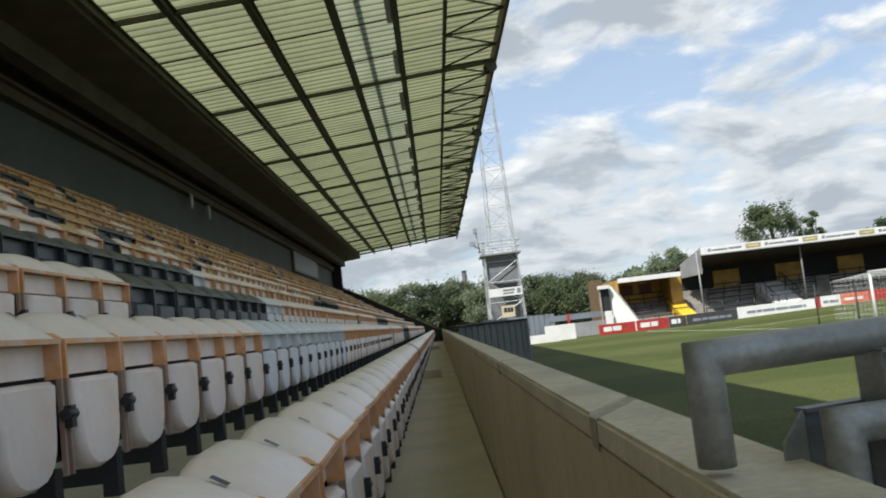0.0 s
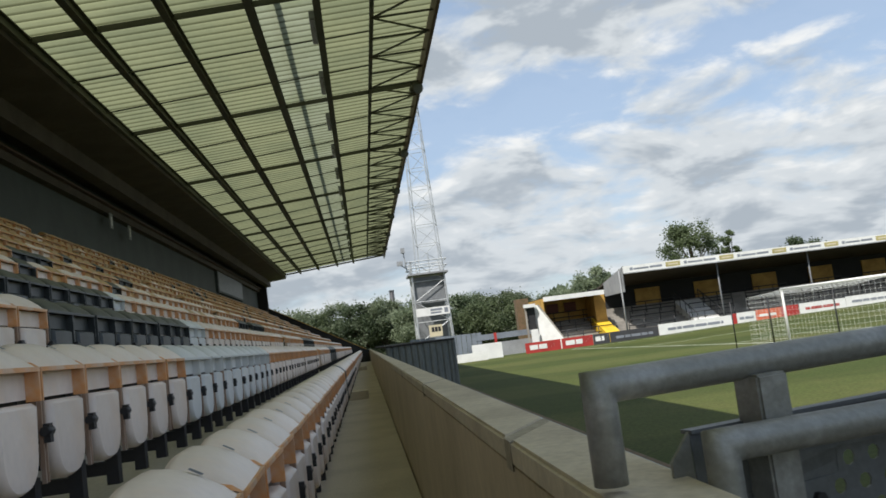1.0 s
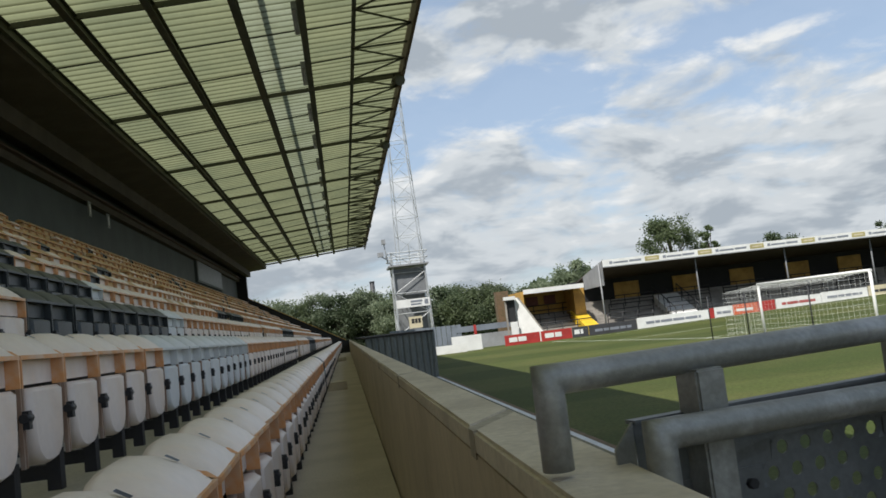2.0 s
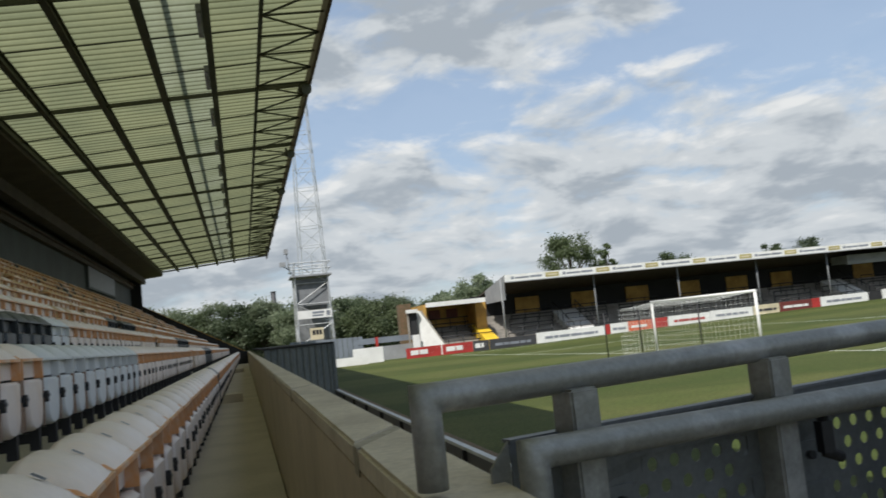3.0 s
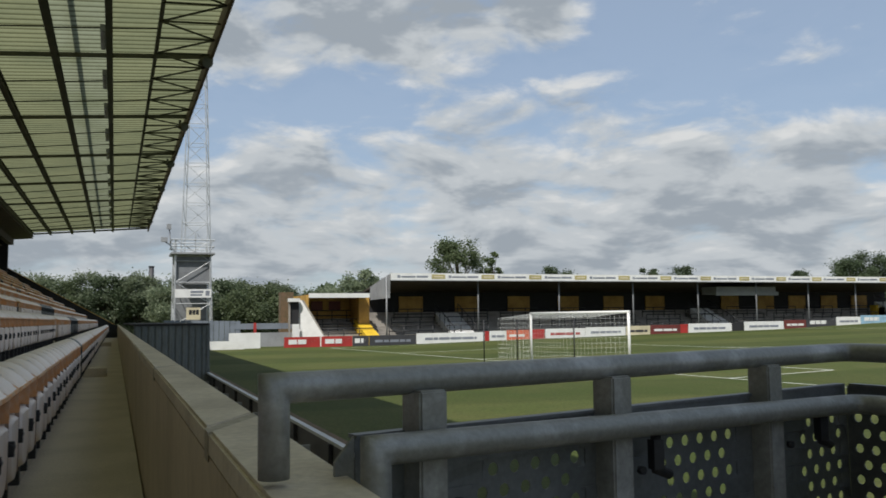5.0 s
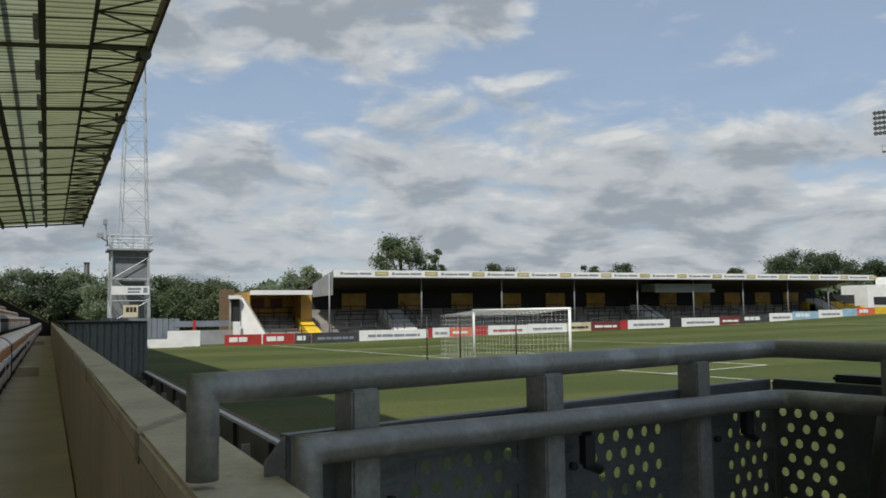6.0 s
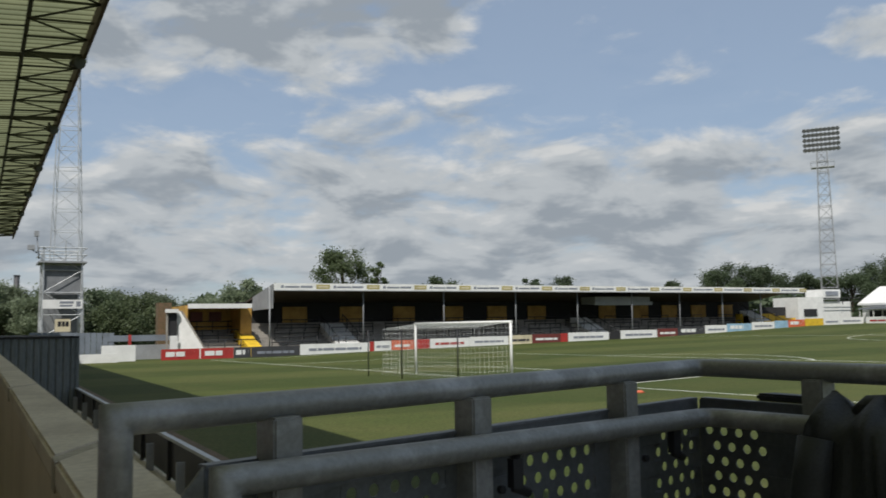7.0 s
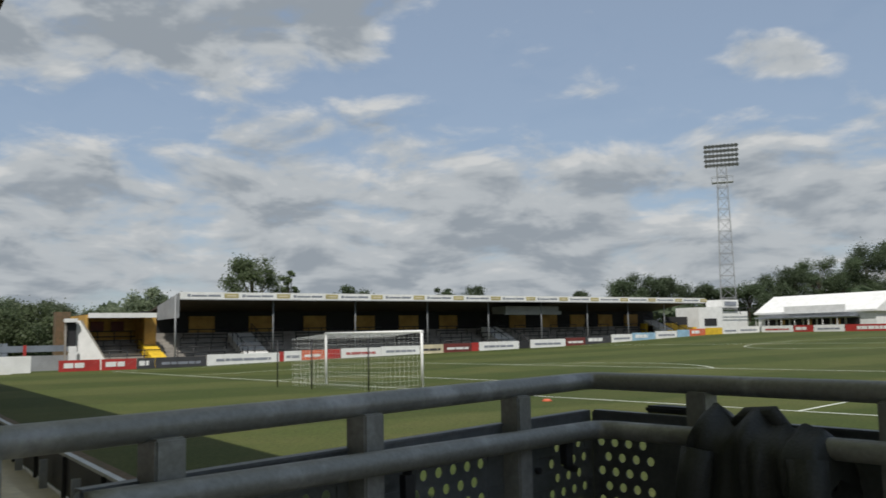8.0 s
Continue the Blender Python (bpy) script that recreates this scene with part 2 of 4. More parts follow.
LEAF = mat("leaf_green", (0.145, 0.185, 0.085), 0.6, fine=3, coarse=0.35, vary=0.3, bump=0.0, second=(0.085, 0.12, 0.058), amount=0.7, rand=0.25, transl=0.45)
LEAF_PALE = mat("willow_green", (0.21, 0.25, 0.155), 0.6, fine=3, coarse=0.3, vary=0.3, bump=0.0, second=(0.115, 0.15, 0.085), amount=0.7, rand=0.25, transl=0.5)
LEAF_DARK = mat("dark_leaf_green", (0.095, 0.130, 0.065), 0.6, fine=3, coarse=0.3, vary=0.3, bump=0.0, second=(0.065, 0.095, 0.048), amount=0.7, rand=0.25, transl=0.4)
LAMP = mat("lamp_glass", (0.30, 0.31, 0.33), 0.25, 0.3, fine=10, coarse=1, vary=0.1, bump=0.0)


def grass_material():
    """Mown turf: broad stripes along the touchline, worn patches and blade grain."""
    m = mat("turf", (0.061, 0.077, 0.021), 0.85, fine=14, coarse=0.30, vary=0.38, bump=0.5, second=(0.080, 0.087, 0.028), amount=0.85)
    n, l = m.node_tree.nodes, m.node_tree.links
    b = n["Principled BSDF"]
    old = b.inputs["Base Color"].links[0].from_socket
    tc = n.new("ShaderNodeTexCoord")
    mp = n.new("ShaderNodeMapping")
    mp.inputs["Rotation"].default_value = (0, 0, radians(-TURN))
    l.new(tc.outputs["Object"], mp.inputs[0])
    wv = n.new("ShaderNodeTexWave")
    wv.wave_type, wv.bands_direction, wv.wave_profile = "BANDS", "Y", "SIN"
    wv.inputs["Scale"].default_value, wv.inputs["Distortion"].default_value = 0.026, 0.2
    wv.inputs["Detail"].default_value, wv.inputs["Detail Scale"].default_value = 2.0, 1.5
    l.new(mp.outputs[0], wv.inputs["Vector"])
    rp = n.new("ShaderNodeValToRGB")
    rp.color_ramp.elements[0].position, rp.color_ramp.elements[1].position = 0.42, 0.58
    rp.color_ramp.elements[0].color, rp.color_ramp.elements[1].color = (0.80, 0.85, 0.78, 1), (1.10, 1.07, 1.08, 1)
    l.new(wv.outputs[0], rp.inputs[0])
    mx = n.new("ShaderNodeMix")
    mx.data_type, mx.blend_type = "RGBA", "MULTIPLY"
    mx.inputs["Factor"].default_value = 1.0
    l.new(old, mx.inputs["A"]), l.new(rp.outputs[0], mx.inputs["B"])
    l.new(mx.outputs["Result"], b.inputs["Base Color"])
    b.inputs["Specular IOR Level"].default_value = 0.12
    return m


TURN = -6.0
TURF = grass_material()

# ---------------------------------------------------------------- mesh helpers


def box(bm, x0, x1, y0, y1, z0, z1, slot=0):
    v = [bm.verts.new((x, y, z)) for z in (z0, z1) for x, y in ((x0, y0), (x1, y0), (x1, y1), (x0, y1))]
    for q in ((3, 2, 1, 0), (4, 5, 6, 7), (0, 1, 5, 4), (1, 2, 6, 5), (2, 3, 7, 6), (3, 0, 4, 7)):
        bm.faces.new([v[i] for i in q]).material_index = slot
    return v


def prism(bm, outline, a, b, axis="x", slot=0):
    """A closed outline (two coordinates a point) drawn out along an axis from a to b."""
    def place(p, q):
        return {"x": (q, p[0], p[1]), "y": (p[0], q, p[1]), "z": (p[0], p[1], q)}[axis]
    lo, hi = [bm.verts.new(place(p, a)) for p in outline], [bm.verts.new(place(p, b)) for p in outline]
    k = len(outline)
    fs = [bm.faces.new(lo), bm.faces.new(hi[::-1])]
    fs += [bm.faces.new((lo[i], hi[i], hi[(i + 1) % k], lo[(i + 1) % k])) for i in range(k)]
    for f in fs:
        f.material_index = slot
    bmesh.ops.recalc_face_normals(bm, faces=fs)
    return fs


def tube(bm, pts, r, sides=12, caps=True, r2=None, slot=0):
    """A round bar along points; its cross section is carried from point to point without twist."""
    pts = [Vector(p) for p in pts]
    dirs = [(b - a).normalized() for a, b in zip(pts, pts[1:])]
    side = dirs[0].cross(Vector((0, 0, 1)) if abs(dirs[0].z) < 0.95 else Vector((0, 1, 0))).normalized()
    rings = []
    for i, p in enumerate(pts):
        before, after = dirs[max(i - 1, 0)], dirs[min(i, len(dirs) - 1)]
        d = (before + after).normalized()
        side = (side - d * side.dot(d)).normalized()
        other = side.cross(d)
        rad = r if r2 is None else r + (r2 - r) * i / (len(pts) - 1)
        bend = (after - before)
        long = bend.normalized() if bend.length > 1e-4 else None
        stretch = 1 / max(0.7, before.dot(d))
        ring = []
        for k in range(sides):
            o = rad * (math.cos(2 * math.pi * k / sides) * side + math.sin(2 * math.pi * k / sides) * other)
            if long:
                o += long * (o.dot(long) * (stretch - 1))
            ring.append(bm.verts.new(p + o))
        rings.append(ring)
    for a, b in zip(rings, rings[1:]):
        for k in range(sides):
            f = bm.faces.new((a[k], a[(k + 1) % sides], b[(k + 1) % sides], b[k]))
            f.smooth, f.material_index = sides > 5, slot
    if caps:
        bm.faces.new(rings[0][::-1]).material_index = slot
        bm.faces.new(rings[-1]).material_index = slot


def elbow(a, corner, b, reach, n=5):
    """Points that round a corner between two straight runs."""
    a, corner, b = Vector(a), Vector(corner), Vector(b)
    p, q = corner + (a - corner).normalized() * reach, corner + (b - corner).normalized() * reach
    return [p.lerp(corner, i / n).lerp(corner.lerp(q, i / n), i / n) for i in range(n + 1)]


def mitre(a, corner, b):
    """Points of a sharp welded corner."""
    a, corner, b = Vector(a), Vector(corner), Vector(b)
    p, q = (a - corner).normalized(), (b - corner).normalized()
    return [corner + p * 0.034, corner + p * 0.0275, corner, corner + q * 0.0275, corner + q * 0.034]


def mesh_of(name, bm, mats, bevel=0.0):
    if bevel:
        es = [e for e in bm.edges if len(e.link_faces) == 2 and e.calc_face_angle(0) > 0.6]
        bmesh.ops.bevel(bm, geom=es, offset=bevel, segments=2, affect="EDGES", clamp_overlap=True)
    me = bpy.data.meshes.new(name)
    bm.to_mesh(me)
    bm.free()
    for m in mats if isinstance(mats, (list, tuple)) else [mats]:
        me.materials.append(m)
    return me


def thing(name, label, category, at=(0, 0, 0), rz=0.0, group="", kind=""):
    e = new(name)
    e.matrix_basis = pose(*at, 0, 0, rz)
    return tagged(e, label, category, group, kind)


def part(name, bm, mats, parent, label="", bevel=0.0):
    ob = new(name, bm if isinstance(bm, bpy.types.Mesh) else mesh_of(name, bm, mats, bevel))
    ob.parent = parent
    return tagged(ob, label)


def solid(name, bm, mats, label, category, kind="", group="", bevel=0.0):
    return tagged(new(name, mesh_of(name, bm, mats, bevel)), label, category, group, kind)


def boxes(*rows):
    bm = bmesh.new()
    for r in rows:
        box(bm, *r)
    return bm

# ---------------------------------------------------------------- ground, pitch
PITCH = -1.16
FLOOR = -0.12
Y_END, Y_NEAR = 72.0, -7.0


def lie(x):
    """Height of the turf: level on the near side, rising gently towards the far end."""
    return PITCH + float(np.interp(x, (22, 33, 65, 90, 115, 150), (0, 0.22, 0.72, 1.60, 1.95, 2.15)))


bm = bmesh.new()
edges = [-700, 22, 33, 49, 65, 78, 90, 115, 150, 900]
rows_of_turf = [[bm.verts.new((x, y, lie(x))) for x in edges] for y in (-500, 1100)]
for i in range(len(edges) - 1):
    bm.faces.new((rows_of_turf[0][i], rows_of_turf[0][i + 1], rows_of_turf[1][i + 1], rows_of_turf[1][i]))
ground = solid("ground", bm, TURF, "mown green turf ground with broad lighter stripes", "ground", "structure")
strip = solid("earth_strip", boxes((3.05, 4.3, Y_NEAR, 66, PITCH, PITCH + 0.005)), EARTH, "bare brown earth strip beside the turf", "path", "structure")
apron = solid("pavement", boxes((0.62, 3.0, Y_NEAR, 70, PITCH, PITCH + 0.006)), CONCRETE, "dull concrete strip at the foot of the wall", "pavement", "structure")

GOAL_MID = Vector((19.77, 33.51, PITCH))
OUT = Vector((math.cos(radians(-TURN)), math.sin(radians(-TURN)), 0))
ALONG = Vector((-OUT.y, OUT.x, 0)) * -1.0   # towards the near touchline


def on_pitch(u, v, z=0.0):
    """u metres out from the goal line, v metres along it towards the near side."""
    return GOAL_MID + OUT * u + ALONG * v + Vector((0, 0, z))


def stripe(bm, a, b, w=0.11):
    a, b = on_pitch(*a), on_pitch(*b)
    s = (b - a).normalized().cross(Vector((0, 0, 1))) * w / 2
    n = max(1, int((b - a).length / 3))
    for i in range(n):
        p, q = a.lerp(b, i / n), a.lerp(b, (i + 1) / n)
        bm.faces.new([bm.verts.new((v.x, v.y, lie(v.x) + 0.008)) for v in (p - s, p + s, q + s, q - s)])


bm = bmesh.new()
for a, b in (((0, -33), (0, 33)), ((0, -33), (101, -33)), ((0, 33), (101, 33)), ((101, -33), (101, 33)), ((50.5, -33), (50.5, 33)),
             ((0, -9.16), (5.5, -9.16)), ((5.5, -9.16), (5.5, 9.16)), ((0, 9.16), (5.5, 9.16)),
             ((0, -20.16), (16.5, -20.16)), ((16.5, -20.16), (16.5, 20.16)), ((0, 20.16), (16.5, 20.16))):
    stripe(bm, a, b)
arc = [(11 + 9.15 * math.cos(t), 9.15 * math.sin(t)) for t in np.linspace(-0.925, 0.925, 17)]
ring = [(50.5 + 9.15 * math.cos(t), 9.15 * math.sin(t)) for t in np.linspace(0, 2 * math.pi, 41)]
for run in (arc, ring):
    for a, b in zip(run, run[1:]):
        stripe(bm, a, b)
solid("pitch_markings", bm, LINE, "white painted pitch marking lines on turf", "marking", "structure")


def goal():
    g = thing("goal", "white football goal with net on the turf", "goal", at=(GOAL_MID.x, GOAL_MID.y, lie(GOAL_MID.x) - 0.03), rz=-TURN)
    # local: x out of the goal, y along the goal line
    for s in (-1, 1):
        bm = bmesh.new()
        tube(bm, [(0, s * 3.72, 0), (0, s * 3.72, 2.47)], 0.06, 12)
        part("post", bm, WHITE, g)
    bm = bmesh.new()
    tube(bm, [(0, -3.78, 2.47), (0, 3.78, 2.47)], 0.06, 12)
    part("crossbar", bm, WHITE, g)
    bm = bmesh.new()
    h = 0.0036
    depth, top = -1.9, 2.35
    for i in range(31):
        y = -3.7 + 7.4 * i / 30
        tube(bm, [(0, y, 2.46), (depth * 0.5, y, 2.36), (depth, y, top - 0.1), (depth, y, 0.0)], h, 3, False)
    for i in range(12):
        z = 0.02 + i * 2.2 / 11
        pts = [(depth, -3.7 + 7.4 * k / 12, z - 0.05 * math.sin(math.pi * k / 12)) for k in range(13)]
        tube(bm, [(0, -3.7, z)] + pts + [(0, 3.7, z)], h, 3, False)
    for i in range(8):
        x = depth * i / 8
        tube(bm, [(x, -3.7, 2.46 - 0.2 * i / 8), (x, 0, 2.40 - 0.2 * i / 8), (x, 3.7, 2.46 - 0.2 * i / 8)], h, 3, False)
        for s in (-1, 1):
            tube(bm, [(x, s * 3.7, 0), (x, s * 3.7, 2.46 - 0.2 * i / 8)], h, 3, False)
    part("net", bm, NET, g, "fine white net cords")
    for i, (x, y) in enumerate(((-2.7, 3.7), (-2.7, 0.7), (-2.7, -3.6))):
        bm = bmesh.new()
        tube(bm, [(x, y, 0), (x, y, 2.2)], 0.03, 8)
        part("net_stanchion", bm, BRACKET, g, "slim black net support pole")
    return g


goal()

# ---------------------------------------------------------------- the stand: wall, gangway, terrace
floor = solid("floor", boxes((-0.47, 0.41, Y_NEAR, Y_END, FLOOR - 0.3, FLOOR)), CONCRETE, "worn stained concrete gangway floor", "floor", "structure")
bm = bmesh.new()
prism(bm, [(0.44, -1.15), (0.60, -1.15), (0.555, 0.80), (0.408, 0.80)], Y_NEAR, Y_END, "y")
solid("wall_front", bm, RENDERED, "buff rendered concrete parapet wall beside the gangway", "wall", "structure")
coping = thing("wall_coping", "pale weathered concrete coping on the parapet wall", "coping", kind="structure")
cuts = [Y_NEAR] + [1.50 + 2.9 * (i - 1) for i in range(-1, 25)]
cuts = [c for c in cuts if Y_NEAR <= c < Y_END - 1] + [Y_END]
SKEW = 0.30
for a, b in zip(cuts, cuts[1:]):
    bm = bmesh.new()
    k = 0.040
    x0, x1 = 0.4055, 0.565
    s0, s1 = (SKEW if a > Y_NEAR else 0), (SKEW if b < Y_END else 0)
    lo = [(x0, a + k), (x1, a + s0 + k), (x1, b + s1 - k), (x0, b - k)]
    prism(bm, lo, 0.80, 0.86, "z")
    part("coping_stone", bm, COPING, coping, bevel=0.008)
for c in cuts[1:-1]:
    bm = bmesh.new()
    prism(bm, [(0.404, c - 0.041), (0.563, c + SKEW - 0.041), (0.563, c + SKEW + 0.041), (0.404, c + 0.041)], 0.79, 0.857, "z")
    part("mortar_joint", bm, MORTAR, coping, "rough brownish mortar joint")

RUN = 0.80


def rim(k):
    return -0.235 - RUN * k, 0.79 + 0.385 * k + 0.008 * k * k


ROWS_OF_SEATS = 10
AISLES = ((20.3, 21.5), (46.2, 47.4))
bm = bmesh.new()
for k in range(ROWS_OF_SEATS):
    x, z = rim(k)
    x0 = x - 0.235
    top = z - 0.70
    back = x0 - RUN if k < ROWS_OF_SEATS - 1 else -8.3
    box(bm, back, x0, Y_NEAR, Y_END - 0.2, -1.1, top)
terrace = solid("terrace_steps", bm, TREAD, "grey concrete terrace steps under the seats", "terrace", "structure", bevel=0.0)

# aisle steps rising from the gangway
for a, b in AISLES:
    st = thing("aisle_steps", "pale concrete steps between seat blocks", "steps", group="aisle steps")
    bm = boxes((-0.47, 0.05, a, b - 0.25, FLOOR, FLOOR + 0.2))
    part("step", bm, COPING, st, bevel=0.012)
    for k in range(1, ROWS_OF_SEATS):
        x, z = rim(k)
        bm = boxes((x - 0.235, x + 0.12, a + 0.1, b - 0.1, z - 1.12, z - 0.91))
        part("step", bm, COPING, st, bevel=0.012)

# ends and back
bm = bmesh.new()
prism(bm, [(0.58, -1.16), (0.58, 0.86), (0.15, 0.90), (-8.3, 5.75), (-8.3, -1.16)], Y_END - 0.2, Y_END + 0.05, "y")
solid("wall_end", bm, [DARK], "dark sloping end wall of the stand", "wall", "structure")
bm = bmesh.new()
prism(bm, [(0.16, 0.905), (0.16, 0.96), (-8.3, 5.81), (-8.3, 5.755)], Y_END - 0.26, Y_END + 0.1, "y")
solid("trim", bm, [OCHRE], "ochre painted capping on the sloping end wall", "trim", "structure")
solid("wall_back", boxes((-8.5, -8.3, Y_NEAR, Y_END + 0.05, -1.1, 8.0)), BACKWALL, "dark grey-green clad back wall behind top row", "wall", "structure")
bm = bmesh.new()
prism(bm, [(0.58, -1.16), (0.58, 0.86), (0.15, 0.90), (-8.3, 5.75), (-8.3, -1.16)], Y_NEAR - 0.2, Y_NEAR, "y")
solid("wall_near_end", bm, [DARK], "dark sloping near end wall of the stand", "wall", "structure")


# ---------------------------------------------------------------- the stand's roof
def roof_z(x):
    return 7.87 + (x + 6.4) * 0.0811


X_IN, X_OUT = -5.82, 2.6
bm = bmesh.new()
ny = int((Y_END + 0.4 - Y_NEAR) / PITCH_OF_SHEET * 6)
cols = [-5.95, -4.55, -3.02, -1.42, -0.06, 1.13, 2.65]
prev = None
for j in range(ny + 1):
    y = Y_NEAR + j * PITCH_OF_SHEET / 6
    dz = 0.035 * math.sin(2 * math.pi * j / 6)
    row = [bm.verts.new((x, y, roof_z(x) + 0.22 + dz)) for x in cols]
    if prev:
        for i in range(6):
            f = bm.faces.new((prev[i], prev[i + 1], row[i + 1], row[i]))
            f.smooth = True
            f.material_index = 1 if i == 3 else 0
    prev = row
roof = solid("roof_sheeting", bm, [SHEET, PALE_SHEET], "yellow-green translucent corrugated roof sheeting", "roof", "structure")

frame_ys = [9.1 + 7.55 * i for i in range(9)]
steel = thing("roof_frame", "dark olive steel beams under the translucent roof", "roof frame", kind="structure")
for x, w, h in ((-5.82, 0.16, 0.26), (-4.55, 0.16, 0.24), (-3.02, 0.16, 0.24), (-1.42, 0.16, 0.24), (-0.06, 0.16, 0.24), (1.13, 0.09, 0.12)):
    z = roof_z(x)
    bm = boxes((x - w / 2, x + w / 2, Y_NEAR, Y_END, z - h + 0.12, z - h + 0.14), (x - 0.012, x + 0.012, Y_NEAR, Y_END, z - h + 0.14, z + 0.10),
               (x - w / 2, x + w / 2, Y_NEAR, Y_END, z + 0.10, z + 0.12))
    part("beam", bm, BEAM, steel)
bm = bmesh.new()
z = roof_z(X_OUT)
prism(bm, [(X_OUT - 0.05, z - 0.20), (X_OUT + 0.03, z - 0.20), (X_OUT + 0.03, z + 0.28), (X_OUT - 0.05, z + 0.24)], Y_NEAR, Y_END + 0.4, "y")
part("edge_beam", bm, EDGE, steel, "brown steel edge beam")
for y in frame_ys + [Y_END + 0.3]:
    bm = bmesh.new()
    w = 0.028
    prism(bm, [(X_IN, roof_z(X_IN) + 0.03), (X_OUT, roof_z(X_OUT) + 0.03), (X_OUT, roof_z(X_OUT) + 0.15), (X_IN, roof_z(X_IN) + 0.15)], y - w, y + w, "y")
    part("rafter", bm, BEAM, steel)
rng = random.Random(4)
for y in frame_ys[:-1] + [1.55]:
    for q in (2.52, 5.03):
        bm = bmesh.new()
        cols = [-5.82, -4.55, -3.02, -1.42, -0.06, 1.13]
        for a, b in zip(cols, cols[1:]):
            o = rng.uniform(-0.05, 0.05)
            tube(bm, [(a, y + q + o, roof_z(a) + 0.02), (b, y + q + o + 0.22, roof_z(b) + 0.12)], 0.022, 5)
        part("sag_rod", bm, BEAM, steel)
# zigzag bracing along the front edge
bm = bmesh.new()
ys = np.arange(Y_NEAR, Y_END, 1.33)
for i, y in enumerate(ys[:-1]):
    z0, z1 = roof_z(1.13) + 0.0, roof_z(2.55) - 0.02
    tube(bm, [(1.13, y, z0), (2.55, y + 0.02, z1)], 0.03, 5)
    a, b = ((1.13, y, z0), (2.55, ys[i + 1], z1)) if i % 2 else ((2.55, y, z1), (1.13, ys[i + 1], z0))
    tube(bm, [a, b], 0.028, 5)
part("edge_bracing", bm, BEAM, steel, "zigzag steel bracing at roof edge")
# a gutter pipe seen through the sheets
bm = bmesh.new()
tube(bm, [(-0.95, Y_NEAR, roof_z(-0.95) + 0.36), (-0.95, Y_END, roof_z(-0.95) + 0.36)], 0.07, 8)
part("pipe", bm, GREYPAINT, steel, "grey pipe lying on the sheets")
# light fittings along one beam
lamp = thing("strip_light", "grey box strip light fixed along roof beam", "light", at=(-0.20, 10.0, roof_z(-0.2) - 0.16), group="strip lights")
bm = boxes((-0.06, 0.06, -0.8, 0.8, -0.02, 0.13))
part("casing", bm, GREYPAINT, lamp, bevel=0.01)
part("diffuser", boxes((-0.045, 0.045, -0.75, 0.75, -0.045, -0.02)), LAMP, lamp)
for i in range(1, 15):
    copy_thing(lamp, pose(-0.20, 10.0 + 4.0 * i, roof_z(-0.2) - 0.16))
# loudspeakers on the edge beam
spk = thing("loudspeaker", "small dark horn loudspeaker on the roof edge", "loudspeaker", at=(2.35, 15.0, roof_z(2.4) - 0.25), rz=25, group="edge loudspeakers")
bm = bmesh.new()
tube(bm, [(0, 0.1, 0), (0, -0.05, 0), (0, -0.32, -0.06)], 0.07, 10, True, 0.17)
part("horn", bm, BEAM, spk)
part("bracket", boxes((-0.03, 0.03, 0.0, 0.08, 0.0, 0.24)), BEAM, spk)
for y in (23.6, 32.0, 40.0, 48.0, 56.0, 64.0):
    copy_thing(spk, pose(2.35, y, roof_z(2.4) - 0.25, 0, 0, 25))
# opaque soffit behind the sheets
bm = bmesh.new()
prism(bm, [(-5.85, 7.66), (-5.85, 8.09), (-8.4, 7.9), (-8.4, 7.45)], Y_NEAR, Y_END + 0.35, "y")
solid("ceiling_soffit", bm, SOFFIT, "dark brown boarded soffit behind the roof sheets", "soffit", "structure")
bm = boxes((-7.55, -7.15, Y_NEAR, Y_END, 7.1, 7.6), (-8.3, -8.05, Y_NEAR, Y_END, 6.75, 7.0))
solid("soffit_beam", bm, SOFFIT, "deep dark brown boxed beam under the soffit", "beam", "structure")
solid("ceiling_joint_strip", boxes((-8.06, -7.9, Y_NEAR, Y_END, 6.98, 7.05)), EDGE, "thin brown rail along the back wall", "trim", "structure")
solid("end_post", boxes((-8.3, -7.5, Y_END - 0.5, Y_END, 5.0, 7.6)), DARK, "dark end column under the roof", "column", "structure")
sgn = thing("wall_sign", "small white aisle sign on the back wall", "sign", at=(-8.02, 29.4, 6.5), group="aisle signs")
part("plate", boxes((-0.02, 0.02, -0.16, 0.16, -0.26, 0.26)), GREYPAINT, sgn)
part("mark", boxes((0.02, 0.026, -0.05, 0.05, -0.16, 0.16)), WHITE, sgn)
copy_thing(sgn, pose(-8.02, 31.7, 6.4))
w1 = thing("window_1", "pale reflective box window in the back wall", "window", at=(-8.2, 56.5, 6.2), kind="structure")
part("window_frame", boxes((-0.1, 0.05, -5.2, 5.2, -0.75, 0.75)), BACKWALL, w1)
part("pane", boxes((0.05, 0.07, -5.0, 5.0, -0.62, 0.62)), PANEL, w1)

